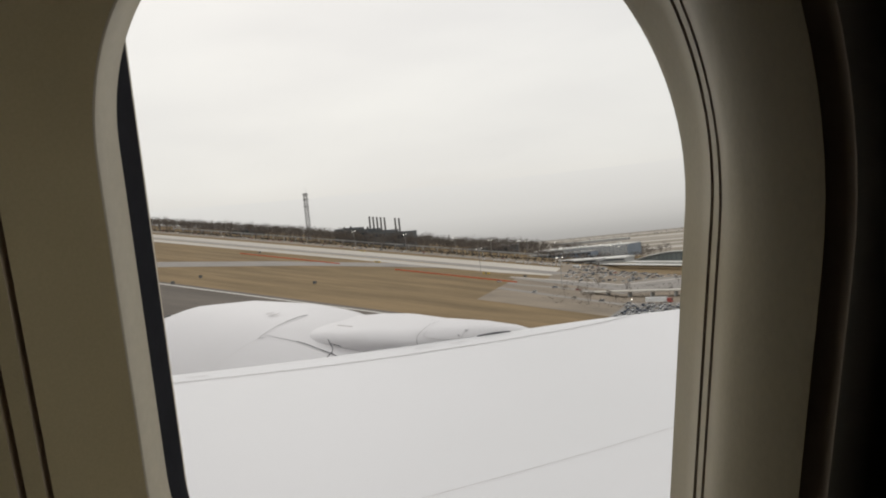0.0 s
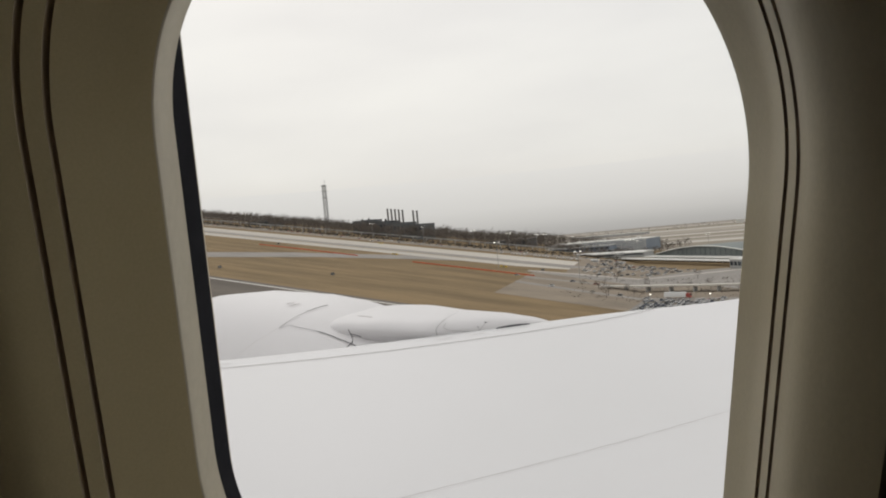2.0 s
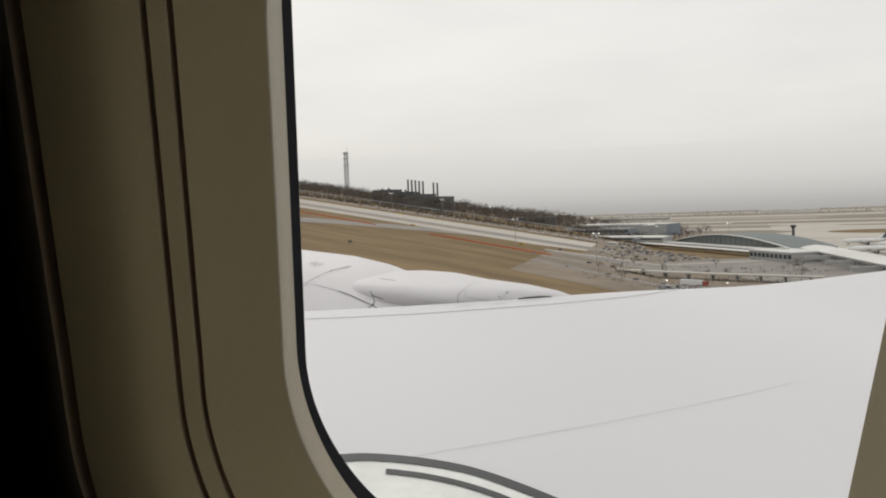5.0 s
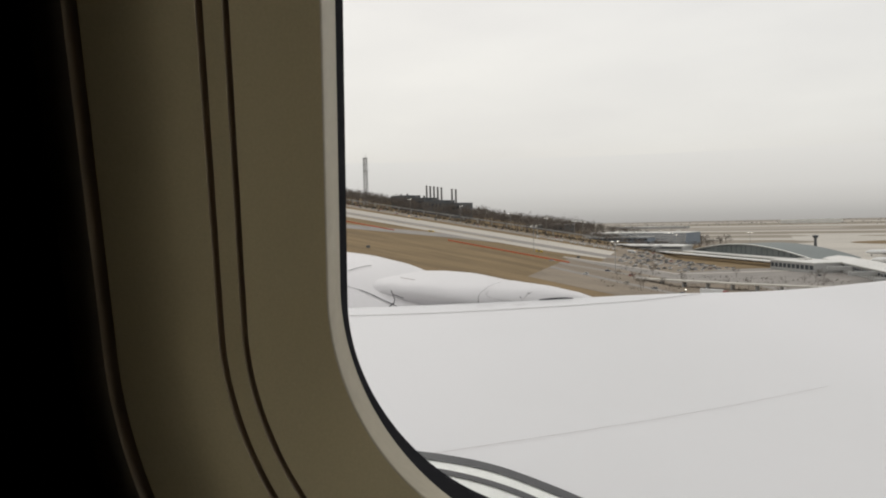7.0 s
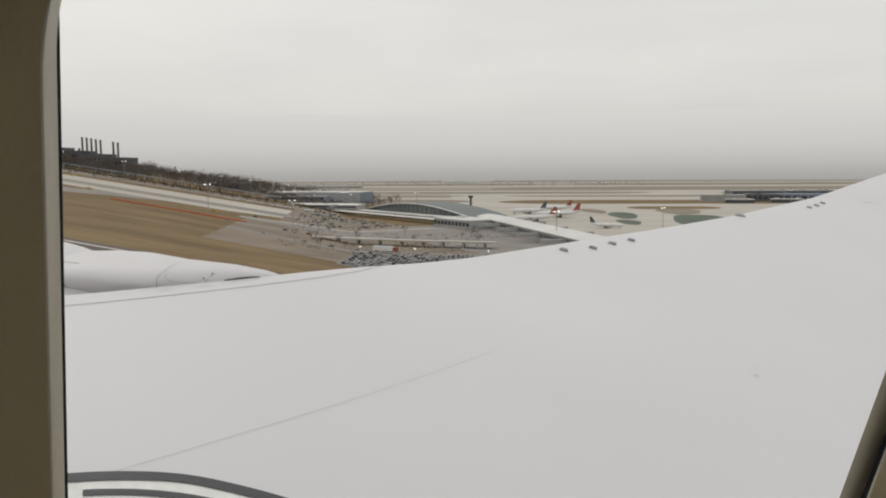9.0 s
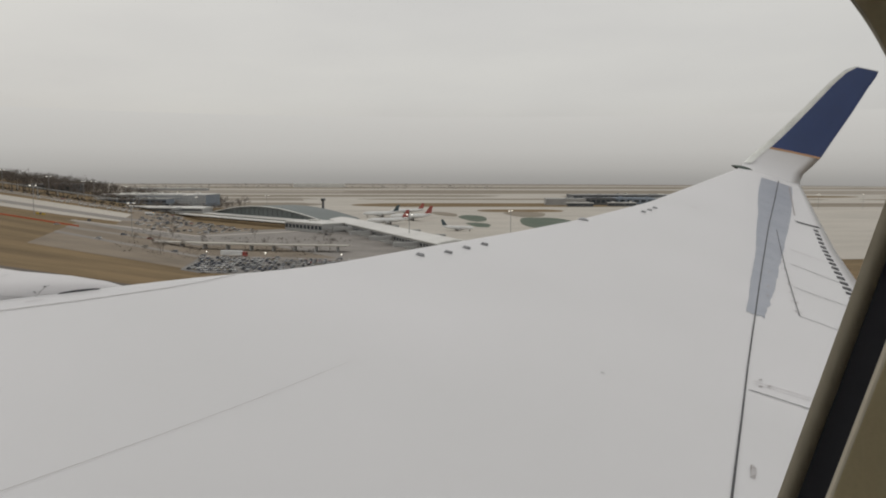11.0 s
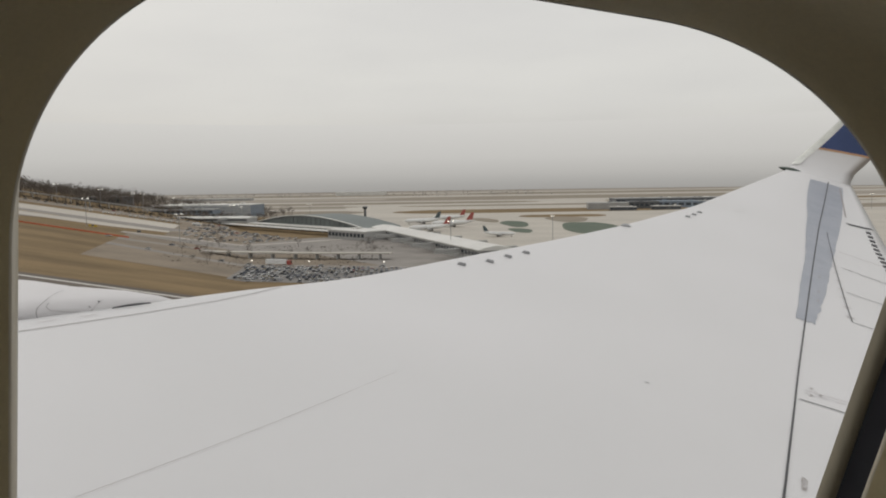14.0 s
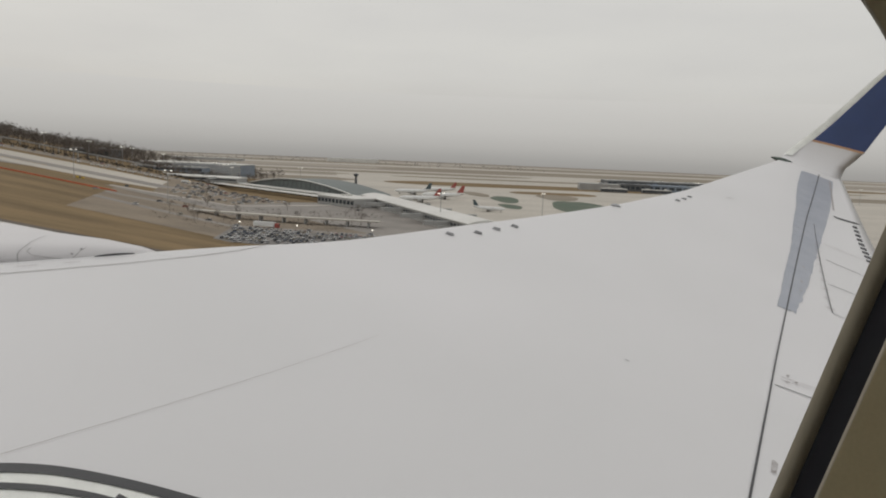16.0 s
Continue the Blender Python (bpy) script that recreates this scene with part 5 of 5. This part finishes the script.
# sign gantry over the perimeter road
gantry = thing("sign_gantry", "dark steel gantry with a wide sign panel over the road", "sign gantry", on(-600, 880))
for x in (-9, 9):
    b = Bag()
    b.bar((x, 0, -2), (x, 0, 9), 0.35)
    b.done("post", STEEL_D, gantry)
for z in (7.6, 9.0):
    b = Bag()
    b.bar((-9.4, 0, z), (9.4, 0, z), 0.2)
    b.done("truss", STEEL_D, gantry)
for x in (-6.5, -2.2, 2.2):
    box("sign_panel", x, x + 4.0, -0.35, -0.15, 6.2, 9.6, STEEL_D, gantry, "dark sign panel seen from behind")

# cluster beyond the apron
hall("grey_hangar", pose(232, 1345, 0, 0, 0, -4), 70, 46, 11, CLAD_G, CLAD_G, "grey panelled hangar beside the apron", 0)
hall("dark_hangar", pose(298, 1362, 0, 0, 0, -4), 52, 50, 12, STEEL_D, STEEL_D, "dark hangar beside the apron", 6)
hall("blue_shed", pose(366, 1395, 0, 0, 0, -6), 76, 50, 11, CLAD_B, CLAD_B, "blue-grey metal shed beside the hangars", 6)
hall("blue_shed", pose(452, 1420, 0, 0, 0, -6), 80, 46, 10, CLAD_B, CLAD_G, "blue-grey metal shed beside the hangars", 6)
hall("low_office", pose(322, 1290, 0, 0, 0, -4), 48, 16, 6, STEEL_D, ROOF_W, "low dark office with a white roof edge", 8)
hall("low_office", pose(246, 1272, 0, 0, 0, -4), 44, 14, 6, STEEL_D, ROOF_W, "low dark office with a white roof edge", 8)
hall("long_hangar", pose(390, 1540, 0, 0, 0, 3), 230, 60, 14, STEEL_D, CLAD_G, "very long dark hangar near the horizon", 22)
hall("far_concourse", pose(-900, 2500, 0, 0, 0, 4), 260, 40, 8, CLAD_G, ROOF_W, "pale long building far off", 0)
hall("far_shed", pose(-1500, 2900, 0, 0, 0, 4), 150, 60, 14, ROOF_W, ROOF_W, "pale shed far off", 0)
hall("far_shed", pose(-520, 3300, 0, 0, 0, 4), 220, 60, 14, ROOF_W, ROOF_W, "pale shed far off", 0)
for x, y, ln, r in ((170, 690, 30, -5), (215, 684, 32, -5), (292, 700, 34, -6)):
    root = thing("storage_tank", "long white horizontal storage tank", "storage tank", pose(x, y, 0, 0, 0, r), group="white storage tanks")
    ring = [[Vector((u * ln / 2, rr * math.cos(a), 3.2 + rr * math.sin(a))) for a in [k * math.pi / 7 for k in range(14)]] for u, rr in ((-1, 0.4), (-0.99, 1.9), (-0.95, 2.6), (0.95, 2.6), (0.99, 1.9), (1, 0.4))]
    part("shell", loft("shell", ring, WHITE), root)
    for u in (-0.7, 0, 0.7):
        box("saddle", u * ln / 2 - 0.5, u * ln / 2 + 0.5, -2, 2, 0, 1.6, CLAD_G, root)
root = thing("freight_container", "red freight containers on the ground", "container", pose(238, 655, 0, 0, 0, -4))
for i in range(3):
    box("container", -18 + i * 12.6, -6 + i * 12.6, -1.3, 1.3, 0.05, 2.9 + (i % 2) * 2.8, RED, root)
for i, (x, y) in enumerate(((160, 640), (180, 655), (205, 700), (270, 720), (320, 690), (330, 760), (150, 700))):
    root = thing("service_truck", "white airport service truck", "truck", pose(x, y, 0.15, 0, 0, i * 40), group="service vehicles")
    box("cab", 2.2, 4.0, -1.2, 1.2, 0.5, 2.6, WHITE, root)
    box("cargo_box", -4, 2, -1.25, 1.25, 0.8, 3.4, WHITE, root)
    box("windscreen", 3.3, 4.05, -1.1, 1.1, 1.6, 2.4, CAR_GLASS, root)
    for wx in (-2.8, 2.9):
        for wy in (-1.05, 1.05):
            part("wheel", bpy.data.meshes["wheel"], root).location = (wx, wy, 0.1)

# viaduct over the sunken road
via = thing("viaduct", "pale concrete taxiway viaduct over a dark underpass", "viaduct", Matrix())
line = [(-240, 548), (-190, 530), (-120, 512), (-60, 504)]
vv = band(line, 10)
n = len(vv)
part("deck", mesh("deck", [(x, y, 4.6) for x, y in vv] + [(x, y, 3.9) for x, y in vv], [tuple(range(n)), tuple(range(2 * n - 1, n - 1, -1))] + [(i, n + i, n + (i + 1) % n, (i + 1) % n) for i in range(n)], CONCRETE), via)
for (x0, y0), (x1, y1) in zip(line, line[1:]):
    for k in range(4):
        u = (k + 0.5) / 4
        x, y = x0 + (x1 - x0) * u, y0 + (y1 - y0) * u
        box("support", x - 0.5, x + 0.5, y - 4, y + 4, 0, 3.9, CLAD_G, via)
    b = Bag()
    b.bar((x0, y0 - 4.9, 4.8), (x1, y1 - 4.9, 4.8), 0.25)
    b.done("parapet", ROOF_W, via)
guide = thing("guideway", "long raised transit track on slim supports", "guideway", Matrix())
for i in range(30):
    xa, xb = -1150 + i * 25.0, -1125 + i * 25.0
    za, zb = land(xa, 935), land(xb, 935)
    v = [(x, y, z + h_) for x, z in ((xa, za), (xb, zb)) for y in (934, 936) for h_ in (6.2, 7.6)]
    part("beam", mesh("beam", v, [(0, 1, 3, 2), (4, 6, 7, 5), (0, 4, 5, 1), (2, 3, 7, 6), (0, 2, 6, 4), (1, 5, 7, 3)], CLAD_G), guide)
    box("support", xa - 0.5, xa + 0.5, 934.4, 935.6, za - 0.5, za + 6.3, CLAD_G, guide)


# ---- parked airliners
def jet(at, tail_m, label, s=1.0):
    root = thing("airliner", label, "airliner", at, group="airliners parked at the gates")
    prof_ = ((-0.5, 0.02), (-0.48, 0.25), (-0.45, 0.55), (-0.40, 0.85), (-0.34, 1.0), (0.18, 1.0), (0.30, 0.85), (0.42, 0.45), (0.5, 0.12))
    LN, R = 38.0, 2.0
    rg = [[Vector((u * LN, R * k * math.cos(a), 3.8 + R * k * math.sin(a) + (0.9 * max(0, u - 0.18) * 3))) for a in [j * math.pi / 7 for j in range(14)]] for u, k in prof_]
    part("fuselage", loft("fuselage", rg, WHITE), root)
    for sd in (-1, 1):
        def slab(name, pts, th, m):
            v = [Vector((x, sd * y, z)) for x, y, z in pts] + [Vector((x, sd * y, z - th)) for x, y, z in pts]
            q = len(pts)
            f = [tuple(range(q)), tuple(range(2 * q - 1, q - 1, -1))] + [(i, q + i, q + (i + 1) % q, (i + 1) % q) for i in range(q)]
            part(name, mesh(name, v, f, m), root)
        slab("wing", [(-3.5, 1.5, 3.2), (4.0, 1.5, 3.2), (7.2, 16.5, 4.6), (5.4, 16.5, 4.6)], 0.4, ROOF_W)
        slab("tailplane", [(14.5, 0.8, 5.2), (18, 0.8, 5.2), (19, 6.2, 5.6), (17.6, 6.2, 5.6)], 0.25, ROOF_W)
        er = [[Vector((x, sd * 5.4 + k * math.cos(a), 2.1 + k * math.sin(a))) for a in [j * math.pi / 5 for j in range(10)]] for x, k in ((-4.2, 0.9), (-3.8, 1.1), (-1.5, 1.05), (0.3, 0.7))]
        part("engine", loft("engine", er, CLAD_G), root)
        box("main_gear", 1.0, 2.0, sd * 2.6 - 0.4, sd * 2.6 + 0.4, 0, 2.4, TYRE, root)
    box("nose_gear", -14.2, -13.6, -0.25, 0.25, 0, 2.2, TYRE, root)
    fv = [Vector((x, y, z)) for y in (-0.18, 0.18) for x, z in ((12.5, 5.9), (18.3, 5.9), (19.8, 12.2), (17.2, 12.2))]
    part("fin", mesh("fin", fv, [(0, 1, 2, 3), (7, 6, 5, 4), (0, 4, 5, 1), (1, 5, 6, 2), (2, 6, 7, 3), (3, 7, 4, 0)], tail_m), root, "painted tail fin")
    for q in root.children:
        q.scale = (s, s, s)
    return root


for x, y, r, m_, lab, s in (
    (-52, 790, 24, RED, "white airliner with a red tail at the gate", 1.25), (-30, 862, 18, RED, "white airliner with a red tail at the gate", 1.35),
    (-70, 930, 20, TAIL_D, "white airliner with a dark tail at the gate", 1.25), (-40, 1010, 12, RED, "white airliner with a red tail on the apron", 1.2),
    (20, 700, 160, TAIL_D, "white airliner with a dark tail on the apron", 0.85), (-400, 1050, 6, TAIL_D, "white airliner with a dark tail beside the long concourse", 1.1),
    (-560, 1030, 8, TAIL_D, "white airliner with a dark tail beside the long concourse", 0.9), (330, 1080, 5, BLUE_P, "white airliner with a blue tail by the hangars", 0.9),
    (270, 1000, 40, TAIL_D, "white airliner with a dark tail by the hangars", 0.8), (-470, 945, 200, TAIL_D, "small white jet beside the blue-grey concourse", 0.7),
):
    jet(pose(x, y, 0.14, 0, 0, r), m_, lab, s)

semi = thing("semi_truck", "white trailer truck with a red cab on the road", "truck", pose(-128, 471, 0.2, 0, 0, -12))
box("trailer", -10, 4.5, -1.25, 1.25, 1.1, 4.0, WHITE, semi, "long white box trailer")
box("cab", 5.0, 7.6, -1.2, 1.2, 0.7, 3.4, RED, semi, "red cab")
box("windscreen", 7.0, 7.65, -1.05, 1.05, 2.0, 3.0, CAR_GLASS, semi)
for x in (-8.5, -7.2, 2.0, 3.3, 6.6):
    for y in (-1.0, 1.0):
        part("wheel", bpy.data.meshes["wheel"], semi).location = (x, y, 0.15)

# baggage carts, tankers and small apron things by the taxiway
cart = thing("baggage_cart", "white-topped baggage cart on the shoulder", "baggage cart", on(-340, 824, 0.12), group="baggage carts")
box("platform", -1.6, 1.6, -0.8, 0.8, 0.4, 0.6, CLAD_G, cart)
box("canopy", -1.6, 1.6, -0.85, 0.85, 1.9, 2.05, WHITE, cart)
box("curtain", -1.55, 0.0, -0.8, 0.8, 0.6, 1.9, WHITE, cart)
box("end_panel", 1.5, 1.6, -0.8, 0.8, 0.6, 1.9, WHITE, cart)
for x in (-1.1, 1.1):
    for y in (-0.7, 0.7):
        part("wheel", bpy.data.meshes["wheel"], cart).location = (x, y, 0.0)
for i in range(13):
    copy_thing(cart, on(-347 - i * 5.5 - (i // 4) * 9, 824 + (i % 3), 0.12, (i % 3) * 2))
tank = thing("fuel_tanker", "white fuel tanker with an orange beacon", "fuel tanker", on(-318, 824, 0.12))
part("tank", loft("tank", [[Vector((x, 1.2 * k * math.cos(a), 2.1 + 1.1 * k * math.sin(a))) for a in [j * math.pi / 6 for j in range(12)]] for x, k in ((-5, 0.5), (-4.8, 1), (2.4, 1), (2.6, 0.5))], WHITE), tank)
box("cab", 3.0, 5.0, -1.2, 1.2, 0.5, 2.8, WHITE, tank)
box("chassis", -5, 5, -0.9, 0.9, 0.5, 1.0, STEEL_D, tank)
box("beacon", 3.8, 4.2, -0.3, 0.3, 2.8, 3.1, AMBER_ON, tank)
for x in (-4, -2.6, 3.8):
    for y in (-1.0, 1.0):
        part("wheel", bpy.data.meshes["wheel"], tank).location = (x, y, 0.1)
pick = thing("pickup_truck", "white airport truck with an amber roof beacon", "truck", on(-650, 832, 0.1, 2) @ Matrix.Rotation(0.146, 4, "Y"))
box("body", -2.6, 2.6, -0.95, 0.95, 0.5, 1.1, WHITE, pick)
box("cab", -0.9, 1.3, -0.85, 0.85, 1.1, 1.8, CAR_GLASS, pick)
box("roof", -0.8, 1.0, -0.85, 0.85, 1.8, 1.9, WHITE, pick)
box("beacon", -0.3, 0.3, -0.5, 0.5, 1.9, 2.15, AMBER_ON, pick)
for x in (-1.7, 1.7):
    for y in (-0.85, 0.85):
        part("wheel", bpy.data.meshes["wheel"], pick).location = (x, y, 0.05)
fence = thing("debris_fence", "low orange netting fence across dry grass", "fence", Matrix())
fl = [(-620, 590), (-540, 584), (-470, 577)], [(-400, 571), (-270, 560)]
fl = [q for run in fl for q in zip(run, run[1:])]
for (x0, y0), (x1, y1) in fl:
    za, zb = land(x0, y0), land(x1, y1)
    v = [(x0, y0, za), (x1, y1, zb), (x1, y1, zb + 1.1), (x0, y0, za + 1.1), (x0, y0 + 0.3, za), (x1, y1 + 0.3, zb), (x1, y1 + 0.3, zb + 1.1), (x0, y0 + 0.3, za + 1.1)]
    part("netting", mesh("netting", v, [(0, 1, 2, 3), (5, 4, 7, 6), (3, 2, 6, 7)], ORANGE), fence)
for i in range(5):
    x, y = (-395, -420, -350, -620, -290)[i], (316, 360, 400, 620, 620)[i]
    sg = thing("airfield_sign", "small dark airfield sign on the grass", "sign", on(x, y, 0, 10), group="airfield signs")
    box("panel", -1.5, 1.5, -0.15, 0.15, 0.4, 2.2, STEEL_D, sg)
    box("foot", -1.0, -0.8, -0.1, 0.1, 0, 0.4, CLAD_G, sg)
    box("foot", 0.8, 1.0, -0.1, 0.1, 0, 0.4, CLAD_G, sg)
    if i == 1:
        lettering("numeral", "4", 1.7, pose(-0.5, -0.17, 0.7, 90, 0, 0), LINE_W, sg, "white numeral")
for x, y in ((-330, 620), (-610, 800), (-470, 640)):
    bx = thing("barrier_block", "yellow and black barrier block on the taxiway edge", "barrier", on(x, y, 0.1, 5) @ Matrix.Rotation(0.146, 4, "Y"), group="barrier blocks")
    box("block", -3.2, 3.2, -0.8, 0.8, 0, 1.4, YELLOW, bx)
    box("stripe", -1.0, 1.0, -0.83, 0.83, 0.3, 1.42, STEEL_D, bx)


# ---- lamp masts
def mast(h, arms):
    root = thing("lamp_mast", "tall grey lamp mast with lit lamps", "lamp mast", on(-610, 905), group="lamp masts")
    b = Bag()
    b.bar((0, 0, 0), (0, 0, h), 0.28)
    b.done("pole", LATTICE, root)
    b = Bag()
    b.bar((-arms, 0, h), (arms, 0, h), 0.16)
    b.done("arm", LATTICE, root)
    for x in (-arms, arms):
        box("lamp", x - 0.7, x + 0.7, -0.4, 0.4, h - 0.35, h - 0.05, LAMP_ON, root, "lit lamp head")
    return root


m0 = mast(24, 2.2)
for x, y in ((-700, 900), (-520, 895), (-445, 968), (-470, 905), (-440, 930), (-400, 960), (-360, 1040), (-240, 1050), (-340, 1030), (-310, 960), (-990, 915), (-330, 980), (300, 1180), (360, 1190), (440, 1200), (520, 1180), (620, 1200), (690, 1195), (-20, 540), (60, 600), (-230, 560), (-330, 610)):
    copy_thing(m0, on(x, y, 0, (x * 7) % 90))
for i in range(4):
    box_ = thing("road_light", "small lit lamp beside the access road", "road lamp", pose((-205, -150, -110, -60)[i], (494, 482, 474, 466)[i], 0), group="lit lamps by the access road")
    box("post", -0.1, 0.1, -0.1, 0.1, 0, 2.2, CLAD_G, box_)
    box("lamp", -0.35, 0.35, -0.35, 0.35, 2.2, 2.6, LAMP_ON, box_)

# distance: a self-lit ring with haze painted as a gradient up to sky tone
verts, faces = [], []
for i in range(97):
    a = 2 * math.pi * i / 96
    hgt = 420 + 4 * noise.noise(Vector((math.cos(a) * 3, math.sin(a) * 3, 0.3)))
    verts += [(4750 * math.cos(a), 4750 * math.sin(a), 0), (4750 * math.cos(a), 4750 * math.sin(a), hgt)]
    if i:
        faces.append((2 * i - 2, 2 * i, 2 * i + 1, 2 * i - 1))
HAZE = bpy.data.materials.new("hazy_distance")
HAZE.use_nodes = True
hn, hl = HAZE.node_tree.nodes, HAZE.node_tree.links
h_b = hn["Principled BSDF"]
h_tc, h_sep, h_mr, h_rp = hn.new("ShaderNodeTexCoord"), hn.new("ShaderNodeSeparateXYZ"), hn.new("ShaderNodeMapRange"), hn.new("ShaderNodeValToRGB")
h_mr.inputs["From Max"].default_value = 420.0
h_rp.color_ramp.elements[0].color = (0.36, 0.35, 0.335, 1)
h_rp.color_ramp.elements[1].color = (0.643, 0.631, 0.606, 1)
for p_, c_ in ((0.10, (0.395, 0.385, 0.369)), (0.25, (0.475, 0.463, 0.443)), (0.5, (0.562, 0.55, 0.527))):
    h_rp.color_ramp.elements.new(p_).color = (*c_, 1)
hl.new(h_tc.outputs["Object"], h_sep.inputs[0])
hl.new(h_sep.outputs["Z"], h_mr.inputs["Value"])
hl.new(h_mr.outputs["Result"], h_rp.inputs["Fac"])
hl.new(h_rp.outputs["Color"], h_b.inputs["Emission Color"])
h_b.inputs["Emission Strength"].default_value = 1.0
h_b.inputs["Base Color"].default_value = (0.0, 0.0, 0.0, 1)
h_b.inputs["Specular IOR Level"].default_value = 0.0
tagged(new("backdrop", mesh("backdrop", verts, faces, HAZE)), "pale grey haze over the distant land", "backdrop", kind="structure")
